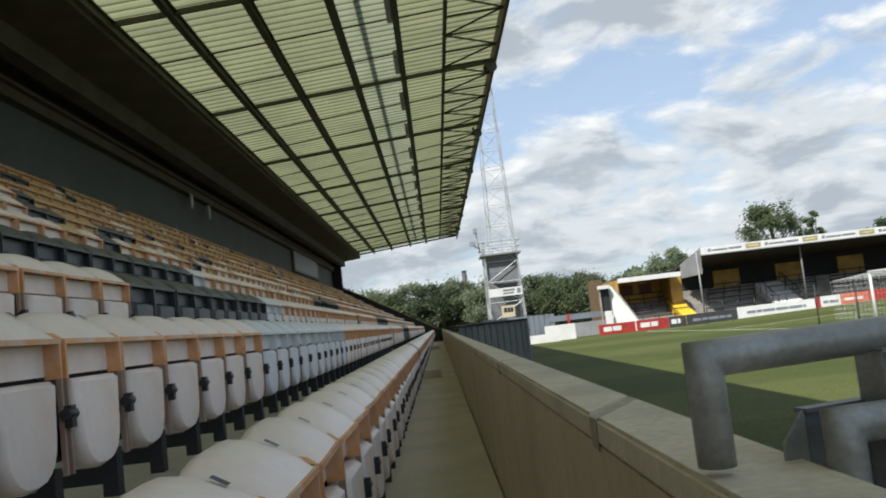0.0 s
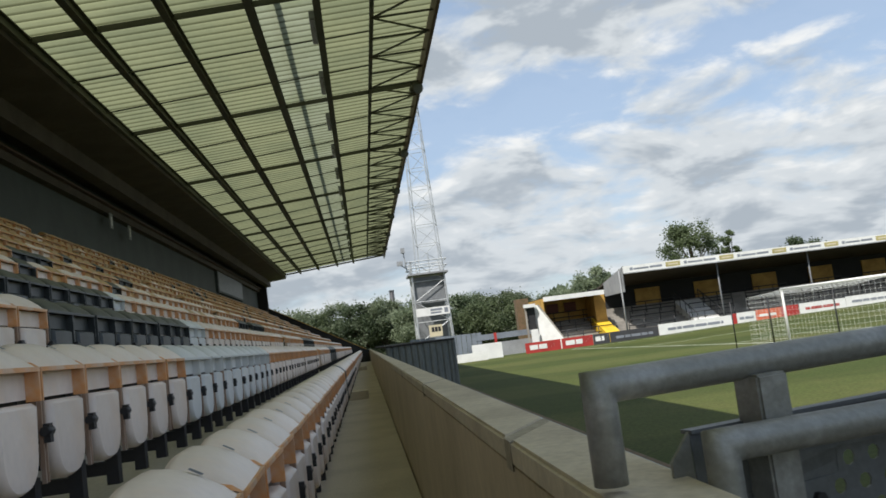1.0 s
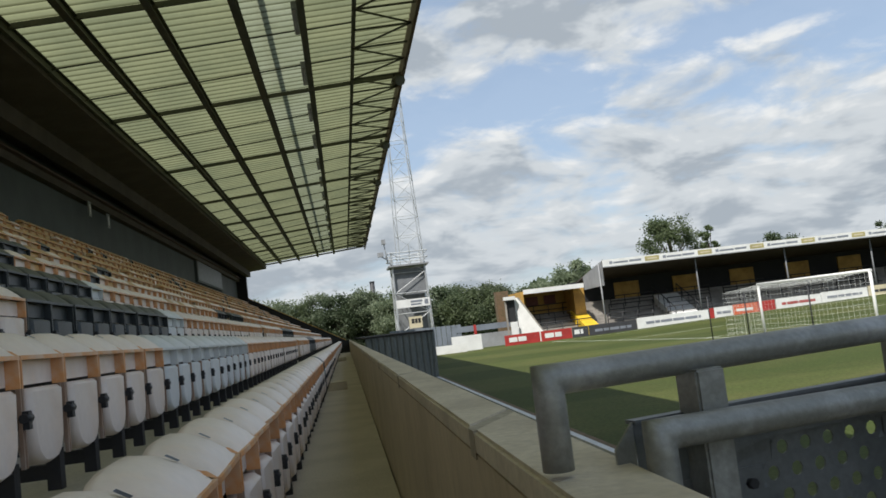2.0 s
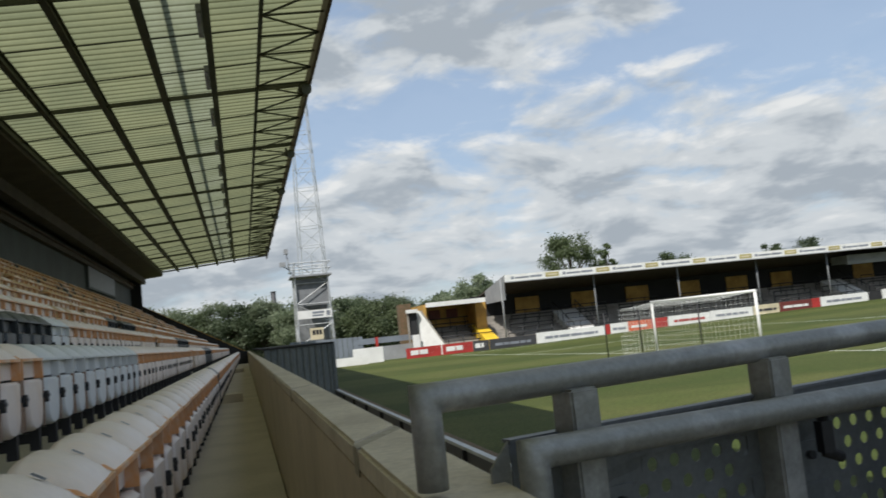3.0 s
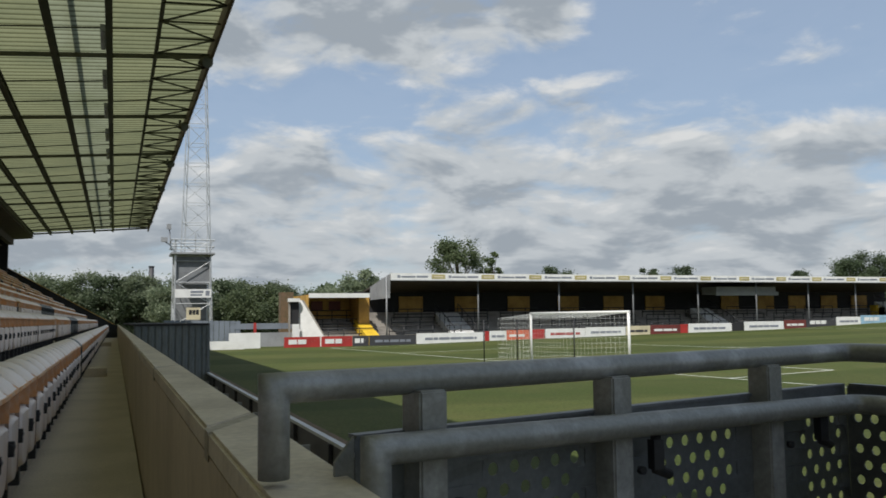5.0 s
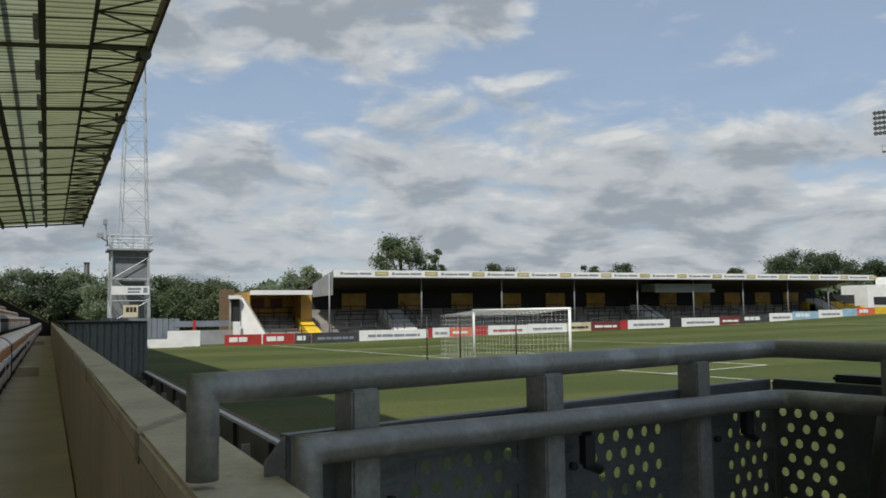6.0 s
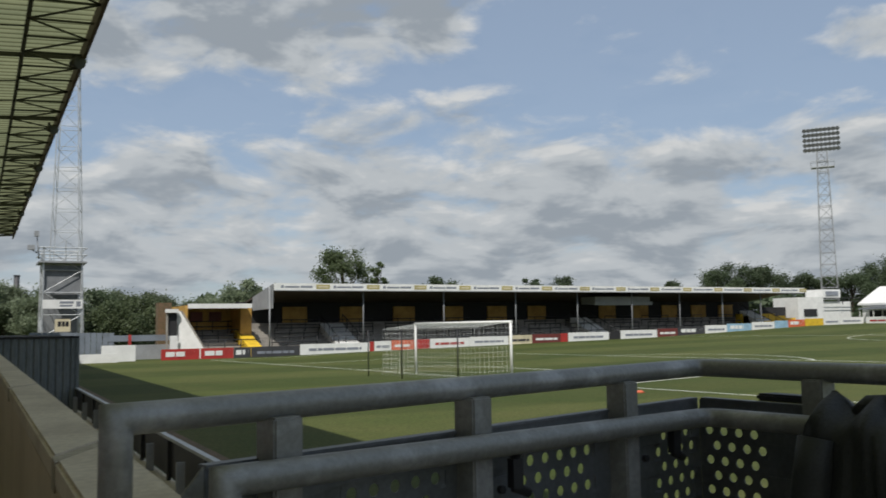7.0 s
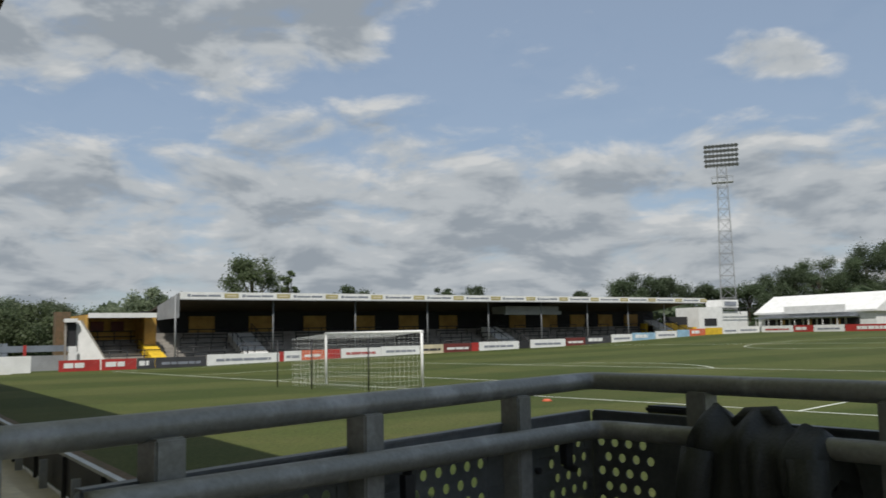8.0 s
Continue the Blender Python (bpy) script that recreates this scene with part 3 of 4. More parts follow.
# perimeter board backs along the earth strip
brd = thing("perimeter_fence", "low dark board fence with pale metal top rail", "fence")
y = -6.0
while y < 27.0:
    part("panel", boxes((2.96, 2.99, y + 0.03, y + 2.37, PITCH + 0.06, PITCH + 0.605)), CHARCOAL, brd)
    part("post", boxes((2.90, 2.96, y - 0.03, y + 0.03, PITCH, PITCH + 0.61)), BRACKET, brd)
    part("brace", boxes((2.78, 2.90, y + 1.1, y + 1.16, PITCH, PITCH + 0.45)), GREYPAINT, brd)
    part("top_rail", boxes((2.93, 3.02, y, y + 2.4, PITCH + 0.61, PITCH + 0.655)), GALV, brd)
    y += 2.4

# dark sheeted enclosure against the wall
enc = thing("sheet_enclosure", "dark green corrugated sheet enclosure beside the wall", "shed")
ex0, ex1, ey0, ey1, ez = 0.75, 2.97, 27.5, 62.0, 0.98
for i in range(11):
    a = ex0 + (ex1 - ex0) * i / 11
    b = ex0 + (ex1 - ex0) * (i + 1) / 11
    m = (b - a) / 4
    bm = bmesh.new()
    prism(bm, [(a, ey0), (a + m, ey0 - 0.03), (b - m, ey0 - 0.03), (b, ey0), (b, ey0 + 0.02), (a, ey0 + 0.02)], PITCH, ez, "z")
    part("sheet", bm, FENCE, enc)
part("side_wall", boxes((ex1 - 0.05, ex1, ey0 + 0.02, ey1, PITCH, ez)), FENCE, enc)
part("roof", boxes((ex0, ex1 + 0.05, ey0 - 0.08, ey1, ez, ez + 0.06)), DARK, enc)
part("post", boxes((ex1 - 0.03, ex1 + 0.06, ey0 - 0.06, ey0 + 0.02, PITCH, ez)), FENCE, enc)

# ---------------------------------------------------------------- barrier in front of the camera
R_TUBE = 0.0245
A0, A1 = Vector((0.430, 0.738, 0)), Vector((2.055, 1.190, 0))
A2 = Vector((2.195, -1.210, 0))
D1, D2 = (A1 - A0).normalized(), (A2 - A1).normalized()
N1, N2 = Vector((D1.y, -D1.x, 0)), Vector((D2.y, -D2.x, 0))
Z_TOP, Z_LEFT, Z_LOW, Z_RIGHT = 1.009, 0.909, 0.882, 0.905
Z_STUB = 0.872

rail = thing("handrail_barrier", "grey galvanised tube barrier with perforated panels", "barrier")


def at_z(p, z):
    return Vector((p.x, p.y, z))


bm = bmesh.new()
start = at_z(A0, Z_TOP)
pts = [at_z(A0, Z_STUB)] + mitre(at_z(A0, Z_STUB), start, at_z(A1, Z_TOP)) + elbow(start, at_z(A1, Z_TOP), at_z(A2, Z_TOP), 0.06) + [at_z(A2, Z_TOP)]
tube(bm, pts, R_TUBE, 20)
part("top_rail", bm, STEEL, rail, "grey galvanised top rail tube")
OFF = 0.07
B0 = A0 + N1 * OFF + D1 * 0.14
B1 = A1 + (N1 + N2) * (OFF / (1 + N1.dot(N2)))
B2 = A2 + N2 * OFF
bm = bmesh.new()
pts = [at_z(B0, -0.05)] + mitre(at_z(B0, 0.5), at_z(B0, Z_LEFT), at_z(B1, Z_LOW)) + elbow(at_z(B0, Z_LEFT), at_z(B1, Z_LOW), at_z(B2, Z_RIGHT), 0.07) + [at_z(B2, Z_RIGHT)]
tube(bm, pts, R_TUBE, 20)
part("lower_rail", bm, STEEL, rail, "grey galvanised lower rail tube")


def rail_post(p, d, n):
    bm = bmesh.new()
    w = 0.029
    c = [p + d * (sx * w) + n * (0.012 + sy * w) for sx, sy in ((-1, -1), (1, -1), (1, 1), (-1, 1))]
    prism(bm, [(v.x, v.y) for v in c], PITCH, Z_TOP - R_TUBE + 0.008, "z")
    part("rail_post", bm, STEEL, rail, bevel=0.004)
    bm = bmesh.new()
    tube(bm, [at_z(p + n * 0.036 + d * 0.05, 0.80), at_z(p + n * 0.048 + d * 0.05, 0.80)], 0.009, 6)
    part("bolt", bm, BRACKET, rail)


POSTS = [(A0 + D1 * s, D1, N1) for s in (0.275, 0.745, 1.285)] + [(A1 + D2 * s, D2, N2) for s in (0.385, 0.87, 1.36, 1.9)]
for p, d, n in POSTS:
    rail_post(p, d, n)


def perforated(p, d, length, cols, first, top_z, side, col=0.053, row=0.041, r=0.013):
    """A steel sheet with real holes in staggered rows; first: where the first hole of the top row sits, side: which way odd rows step."""
    bm = bmesh.new()

    def world(a, z):
        q = p + d * a
        return (q.x, q.y, z)

    def quad(x0, x1, z0, z1):
        if x1 - x0 > 1e-4:
            bm.faces.new([bm.verts.new(world(*v)) for v in ((x0, z0), (x1, z0), (x1, z1), (x0, z1))])
    z1 = top_z - 0.083 + row / 2
    quad(0, length, z1, top_z)
    for j in range(17):
        z0 = z1 - row
        a = max(0.002, first - col / 2 + (side * col / 2 if j % 2 else 0))
        n = min(cols, int((length - 0.002 - a) / col))
        quad(0, a, z0, z1)
        for i in range(n):
            x0, x1 = a + i * col, a + (i + 1) * col
            cx, cz = (x0 + x1) / 2, (z0 + z1) / 2
            outer = [(x0, z0), (cx, z0), (x1, z0), (x1, cz), (x1, z1), (cx, z1), (x0, z1), (x0, cz)]
            inner = [(cx + r * math.cos(t), cz + r * math.sin(t)) for t in (math.pi * (1.25 + 0.25 * k) for k in range(8))]
            o, q = [bm.verts.new(world(*v)) for v in outer], [bm.verts.new(world(*v)) for v in inner]
            for k in range(8):
                bm.faces.new((o[k], o[(k + 1) % 8], q[(k + 1) % 8], q[k]))
        quad(a + n * col, length, z0, z1)
        z1 = z0
    quad(0, length, Z0, z1)
    bmesh.ops.remove_doubles(bm, verts=bm.verts, dist=0.0004)
    bmesh.ops.solidify(bm, geom=bm.faces[:], thickness=0.003)
    bmesh.ops.recalc_face_normals(bm, faces=bm.faces[:])
    part("perforated_panel", bm, PANEL, rail, "dark steel panel punched with round holes")


Z0, ZB = 0.02, 0.918
L1 = (A1 - A0).length
for a, b, cols, first in ((0.150, 0.744, 5, 0.446), (0.746, 1.284, 5, 0.953), (1.286, L1 + 0.011, 4, 1.511)):
    perforated(A0 + D1 * a - N1 * 0.012, D1, b - a, cols, first - a, ZB, -1, 0.053 if cols == 5 else 0.057)
for a, b, cols, first in ((-0.011, 0.384, 4, 0.020), (0.386, 0.869, 5, 0.48), (0.871, 1.359, 5, 0.97), (1.361, 1.9, 5, 1.46)):
    perforated(A1 + D2 * a - N2 * 0.012, D2, b - a, cols, first - a, ZB, 1, 0.050)
# chamfered end plate that closes the panel beside the wall
bm = bmesh.new()
e = [(0.112, Z0), (0.112, ZB - 0.035), (0.148, ZB + 0.004), (0.148, Z0)]
ends = []
for off in (0.010, 0.016):
    ends.append([bm.verts.new(at_z(A0 + D1 * a - N1 * off, z)) for a, z in e])
bm.faces.new(ends[0]), bm.faces.new(ends[1][::-1])
for k in range(4):
    bm.faces.new((ends[0][k], ends[0][(k + 1) % 4], ends[1][(k + 1) % 4], ends[1][k]))
bmesh.ops.recalc_face_normals(bm, faces=bm.faces[:])
part("end_plate", bm, STEEL, rail, "chamfered grey end plate")
# flat top edge of the panels
for p, q, n, za, zb in ((A0 + D1 * 0.15, A1, N1, ZB, ZB), (A1, A2, N2, ZB, ZB)):
    bm = bmesh.new()
    c = [(p - n * 0.032, za), (q - n * 0.032, zb), (q - n * 0.006, zb), (p - n * 0.006, za)]
    lo, hi = [bm.verts.new(at_z(v, z)) for v, z in c], [bm.verts.new(at_z(v, z + 0.006)) for v, z in c]
    bm.faces.new(lo), bm.faces.new(hi)
    for k in range(4):
        bm.faces.new((lo[k], lo[(k + 1) % 4], hi[(k + 1) % 4], hi[k]))
    bmesh.ops.recalc_face_normals(bm, faces=bm.faces[:])
    part("panel_edge", bm, PANEL, rail)
# platform that the barrier stands on
bm = bmesh.new()
prism(bm, [(0.62, -3.0), (2.35, -3.0), (2.12, 1.21), (0.62, 0.79)], PITCH, 0.0, "z")
solid("platform_floor", bm, CONCRETE, "grey concrete viewing platform beside the wall", "platform", "structure")
# clamps under the lower rail
for s, d, n, base in ((0.83, D1, N1, A0), (1.46, D1, N1, A0), (0.45, D2, N2, A1)):
    q = base + d * s + n * 0.05
    bm = bmesh.new()
    tube(bm, [at_z(q, 0.87), at_z(q, 0.80), at_z(q + d * 0.04, 0.785)], 0.011, 8)
    box(bm, q.x - 0.012, q.x + 0.012, q.y - 0.012, q.y + 0.012, 0.80, 0.86)
    part("clamp", bm, BRACKET, rail, "dark clamp fitting")


def bag():
    """A black coat slung over the barrier: folds fall from the rail."""
    bm = bmesh.new()
    base = A1 + D2 * 0.60
    nu, nv = 40, 30
    vs = []
    for side in (1, -1):
        grid = []
        for i in range(nu + 1):
            u = i / nu
            col = []
            for j in range(nv + 1):
                v = j / nv
                s = (u - 0.5) * (0.34 + 0.24 * v)
                crest = 0.932 + 0.03 * math.exp(-((u - 0.45) / 0.10) ** 2) + 0.035 * math.exp(-((u - 0.12) / 0.12) ** 2) - 0.10 * max(0.0, (abs(u - 0.5) - 0.38) / 0.12) ** 2
                z = crest - v * 0.85
                fold = 0.030 * noise.noise((u * 7.0, v * 1.4, side * 3.1)) + 0.016 * noise.noise((u * 17.0, v * 3.0, side * 7.7))
                out = side * (0.085 * math.sin(min(1.0, v * 13.0) * math.pi / 2) + 0.05 * v) + side * fold * min(1, v * 8) + fold * 0.4
                p = base + D2 * s + N2 * (0.07 + out)
                col.append(bm.verts.new((p.x, p.y, z + 0.02 * noise.noise((u * 9.0, v * 5.0, 1.7)))))
            grid.append(col)
        for i in range(nu):
            for j in range(nv):
                q = (grid[i][j], grid[i + 1][j], grid[i + 1][j + 1], grid[i][j + 1])
                f = bm.faces.new(q if side > 0 else q[::-1])
                f.smooth = True
        vs.append(grid)
    bmesh.ops.remove_doubles(bm, verts=bm.verts, dist=0.004)
    coat = thing("draped_coat", "crumpled black coat hung over the tube barrier", "coat")
    part("body", bm, CLOTH, coat)
    for s0, lean in ((-0.13, -0.05), (0.14, 0.06)):
        bm = bmesh.new()
        q = base + D2 * s0 + N2 * 0.15
        pts = [at_z(q + D2 * (lean * v) + N2 * (0.02 * math.sin(5 * v)), 0.87 - 0.6 * v) for v in np.linspace(0, 1, 9)]
        tube(bm, pts, 0.042, 12, True, 0.055)
        for v in bm.verts:
            k = 0.012 * noise.noise(v.co * 19.0)
            v.co += Vector((k, k, 0))
        part("sleeve", bm, CLOTH, coat)
    bm = bmesh.new()
    q = base - D2 * 0.02 + N2 * 0.06
    pts = [at_z(q - D2 * 0.06, 0.92), at_z(q - D2 * 0.03, 0.945), at_z(q + D2 * 0.03, 0.95), at_z(q + D2 * 0.06, 0.915)]
    tube(bm, pts, 0.022, 10)
    part("collar", bm, CLOTH, coat)
    return coat


bag()
bm = bmesh.new()
q = A1 + D2 * 0.265 - N2 * 0.03
prism(bm, [(v.x, v.y) for v in (q - D2 * 0.10, q + D2 * 0.12, q + D2 * 0.11 - N2 * 0.05, q - D2 * 0.08 - N2 * 0.06)], ZB + 0.006, ZB + 0.026, "z")
solid("flat_case", bm, CLOTH, "small flat black case on the panel edge", "case", bevel=0.006)

# ---------------------------------------------------------------- seats
SEAT_W = 0.48


def arc_rect(w0, w1, z0, z1, r, n=5):
    """Outline of a pan: square top, rounded foot."""
    pts = [(-w1, z1), (w1, z1)]
    pts += [(w0 - r + r * math.sin(t), z0 + r - r * math.cos(t)) for t in (math.pi / 2 * (1 - k / n) for k in range(n + 1))]
    pts += [(-w0 + r - r * math.sin(t), z0 + r - r * math.cos(t)) for t in (math.pi / 2 * k / n for k in range(n + 1))]
    return pts


def seat_meshes(shell, edge):
    """Meshes of one tip-up seat; local origin at the middle of its front lip, x towards the pitch."""
    out = {}
    bm = bmesh.new()
    h = 0.231
    # rolled crown of the backrest: profile front to back, rounded at both shoulders
    prof = [(0.0, 0.0), (-0.03, 0.042), (-0.07, 0.078), (-0.12, 0.102), (-0.17, 0.108), (-0.20, 0.095), (-0.215, 0.06), (-0.22, -0.05)]
    ys = [h * q for q in (-1, -0.95, -0.84, -0.66, -0.36, 0, 0.36, 0.66, 0.84, 0.95, 1)]
    drop = [0.105, 0.066, 0.034, 0.014, 0.003, 0.0, 0.003, 0.014, 0.034, 0.066, 0.105]
    grid = [[bm.verts.new((x, y, z - d * min(1.0, -x / 0.10))) for x, z in prof] for y, d in zip(ys, drop)]
    for j, (a, b) in enumerate(zip(grid, grid[1:])):
        for i in range(len(prof) - 1):
            f = bm.faces.new((a[i], b[i], b[i + 1], a[i + 1]))
            f.smooth, f.material_index = True, 1 if j in (0, len(ys) - 2) else 0
    out["backrest"] = mesh_of("backrest", bm, [shell, edge])
    bm = bmesh.new()
    # thin lip and side webs around the recess
    box(bm, -0.012, 0.006, -h, h, -0.012, 0.004)
    for s in (-1, 1):
        box(bm, -0.045, 0.004, s * h - (0.012 if s > 0 else 0), s * h + (0 if s > 0 else 0.012), -0.115, -0.012)
    out["lip"] = mesh_of("lip", bm, [edge])
    bm = bmesh.new()
    box(bm, -0.012, 0.003, h - 0.012, h, -0.40, -0.115)
    out["web"] = mesh_of("web", bm, [WEB if edge is not BLACK_SEAT else BLACK_SEAT])
    bm = bmesh.new()
    box(bm, -0.012, 0.003, -h, -h + 0.012, -0.40, -0.115)
    out["far_web"] = mesh_of("web", bm, [WEB if edge is not BLACK_SEAT else BLACK_SEAT])
    bm = bmesh.new()
    box(bm, -0.10, -0.085, -h, h, -0.37, -0.105)
    out["backing"] = mesh_of("backing", bm, [BRACKET])
    bm = bmesh.new()
    box(bm, -0.06, -0.045, -h + 0.012, h - 0.012, -0.105, -0.012)
    out["recess"] = mesh_of("recess", bm, [shell])
    bm = bmesh.new()
    face = arc_rect(0.158, 0.172, -0.41, -0.118, 0.125)
    ring0 = [bm.verts.new((-0.06, y, z)) for y, z in face]
    ring1 = [bm.verts.new((-0.012, y, z)) for y, z in face]
    ring2 = [bm.verts.new((0.012, y * 0.9, -0.265 + (z + 0.265) * 0.9)) for y, z in face]
    k = len(face)
    for a, b in ((ring0, ring1), (ring1, ring2)):
        for i in range(k):
            bm.faces.new((a[i], a[(i + 1) % k], b[(i + 1) % k], b[i])).smooth = True
    bm.faces.new(ring2)
    bm.faces.new(ring0[::-1])
    bmesh.ops.recalc_face_normals(bm, faces=bm.faces[:])
    out["pan"] = mesh_of("pan", bm, [shell])
    bm = bmesh.new()
    tube(bm, [(0.012, SEAT_W / 2 - 0.034, -0.222), (0.012, SEAT_W / 2 + 0.030, -0.222)], 0.018, 8)
    box(bm, -0.03, 0.026, SEAT_W / 2 - 0.018, SEAT_W / 2 + 0.014, -0.262, -0.196)
    out["hinge"] = mesh_of("hinge", bm, [BRACKET])
    bm = bmesh.new()
    box(bm, -0.09, -0.035, SEAT_W / 2 - 0.028, SEAT_W / 2 + 0.028, -0.545, -0.38)
    box(bm, -0.24, -0.05, SEAT_W / 2 - 0.02, SEAT_W / 2 + 0.02, -0.50, -0.44)
    out["leg"] = mesh_of("leg", bm, [BRACKET])
    bm = bmesh.new()
    v = [bm.verts.new(p) for p in ((-0.062, 0.10, 0.0745), (-0.062, 0.128, 0.0745), (-0.092, 0.128, 0.092), (-0.092, 0.10, 0.092))]
    bm.faces.new(v)
    bmesh.ops.solidify(bm, geom=bm.faces[:], thickness=0.003)
    out["number_plate"] = mesh_of("number_plate", bm, [INK])
    return out


KINDS = {"bleached": (seat_meshes(PLASTIC, AMBER), "bleached cream tip-up seat with amber edges"),
         "pale": (seat_meshes(PALE, PALE), "pale grey plastic tip-up seat"),
         "ochre": (seat_meshes(OCHRE_SEAT, AMBER), "faded ochre tip-up stadium seat"),
         "black": (seat_meshes(BLACK_SEAT, BLACK_SEAT), "black plastic tip-up stadium seat")}
seat_rng = random.Random(11)


def seat_kind(k, y):
    if k == 0 and 12.3 < y < 12.75:
        return "black"
    if k == 2 and 4.9 < y < 9.6 or k == 3 and 3.0 < y < 9.2:
        return "black"
    if k == 1 and 5.0 < y < 9.8 or k == 2 and 9.6 < y < 10.6 or k == 3 and 9.2 < y < 9.7:
        return "pale"
    if k in (1, 2) and 27 < y < 33 or k == 3 and 19 < y < 24:
        return "black"
    if k >= 4 and (seat_rng.random() < 0.07 or noise.noise((k * 3.7, y * 0.55, 2.0)) > 0.52):
        return "black"
    if k >= 3 and seat_rng.random() < 0.05 * k:
        return "ochre"
    if k >= 5:
        return "ochre" if seat_rng.random() < 0.8 else "bleached"
    return "bleached"


ORDER = ("backrest", "lip", "web", "far_web", "backing", "recess", "pan", "hinge", "leg", "number_plate")
LABELS = {"lip": "amber plastic lip", "hinge": "black hinge boss", "leg": "black steel bracket", "number_plate": "small dark seat number bar"}
places = []
for k in range(ROWS_OF_SEATS):
    for j in range(-3, 150):
        y = 1.73 + SEAT_W * (j + 0.5)
        if y > Y_END - 1 or any(a < y < b for a, b in AISLES):
            continue
        if y < 0.55 * (0.3 + 0.8 * k) * 1.8 - 0.3:
            continue
        places.append((k, y, seat_kind(k, y)))
NEAR = {(k, y) for k, y, _ in places if y < (24, 20, 17, 15, 13, 0)[min(k, 5)]}
rest = {}
for k, y, kind in places:
    x, z = rim(k)
    meshes, label = KINDS[kind]
    tilt = seat_rng.gauss(0, 0.7)
    if (k, y) in NEAR:
        s = thing("stadium_seat", label, "seat", at=(x + seat_rng.gauss(0, 0.003), y, z), rz=tilt, group="seats in the stand")
        for name in ORDER:
            part("web" if name == "far_web" else name, meshes[name], None, s, LABELS.get(name, ""))
    else:
        rest.setdefault(kind, []).append((x, y, z, seat_rng.gauss(0, 0.004)))


def join(name, mesh, spots, mats):
    co = np.empty(len(mesh.vertices) * 3)
    mesh.vertices.foreach_get("co", co)
    co = co.reshape(-1, 3)
    faces = [tuple(p.vertices) for p in mesh.polygons]
    allv, allf = [], []
    for i, (x, y, z, dx) in enumerate(spots):
        allv.append(co + (x + dx, y, z))
        o = i * len(co)
        allf += [tuple(v + o for v in f) for f in faces]
    me = bpy.data.meshes.new(name)
    me.from_pydata(np.concatenate(allv).tolist(), [], allf)
    slots = [p.material_index for p in mesh.polygons]
    me.polygons.foreach_set("material_index", slots * len(spots))
    for m in mats:
        me.materials.append(m)
    return me


for kind, spots in rest.items():
    meshes, label = KINDS[kind]
    far = thing("far_seats", "long rows of " + label.replace("seat", "seats"), "seats", kind="stuff")
    for name in ("backrest", "lip", "web", "far_web", "backing", "recess", "pan", "leg"):
        part(name, join(name, meshes[name], spots, list(meshes[name].materials)), None, far)

# ---------------------------------------------------------------- far side stand
FY = 71.5
stand = thing("side_stand", "long covered terrace stand with white fascia", "grandstand")
FX0, FX1 = 22.95, 91.4
bm = bmesh.new()
prism(bm, [(FY - 0.05, 5.12), (FY + 9.6, 3.75), (FY + 9.6, 3.6), (FY + 0.1, 4.92)], FX0, FX1, "x")
part("roof", bm, SOFFIT, stand, "brown boarded roof underside")
part("fascia", boxes((FX0, FX1, FY - 0.16, FY - 0.05, 4.55, 5.15)), WHITE, stand, "white lettered fascia board")
part("fascia_edge", boxes((FX0, FX1, FY - 0.2, FY + 0.1, 4.47, 4.55)), GREYPAINT, stand)
x = FX0 + 0.6
while x < FX1 - 3.5:
    part("fascia_lettering", boxes((x, x + 0.28, FY - 0.17, FY - 0.16, 4.73, 4.97), (x + 0.36, x + 1.7, FY - 0.17, FY - 0.16, 4.75, 4.90), (x + 1.8, x + 2.9, FY - 0.17, FY - 0.16, 4.75, 4.93)), INK, stand)
    part("fascia_emblem", boxes((x + 3.25, x + 4.55, FY - 0.172, FY - 0.16, 4.65, 5.05)), GOLD, stand)
    part("fascia_emblem", boxes((x + 3.45, x + 4.35, FY - 0.18, FY - 0.172, 4.78, 4.91)), CREAM, stand)
    x += 4.9
bm = bmesh.new()
prism(bm, [(FY - 0.02, 5.07), (FY + 0.15, 2.95), (FY + 6.2, 2.9), (FY + 6.2, 4.15)], FX0 - 0.08, FX0, "x")
part("gable", bm, GREYPAINT, stand, "grey sheeted gable end")
for px in (22.75, 31.62, 40.1, 48.45, 56.3, 63.8, 70.9, 77.7, 84.2):
    bm = bmesh.new()
    tube(bm, [(px, FY + 0.5, PITCH), (px, FY + 0.5, 4.85)], 0.07, 8)
    # columns under the roof: its shade is put into a darker grey
    part("column", bm, MESH if px > 23 else GREYPAINT, stand, "slim grey steel column")
part("back_wall", boxes((FX0 - 1.0, FX1, 80.2, 80.4, PITCH, 3.8)), DARK, stand)
for px in (27.8, 33.8, 39.75, 45.65, 51.3, 56.7, 67.0, 72.2, 77.0, 82.0, 86.85):
    part("ochre_panel", boxes((px - 1.25, px + 1.25, 80.05, 80.2, 1.5, 3.3)), OCHRE, stand, "ochre painted boarded panel")
for i in range(11):
    y0 = 72.4 + 0.7 * i
    part("terrace_step", boxes((FX0 - 1.0, FX1, y0, y0 + 0.7 if i < 10 else 80.2, PITCH, PITCH + 0.30 + 0.26 * i)), FARCON, stand)


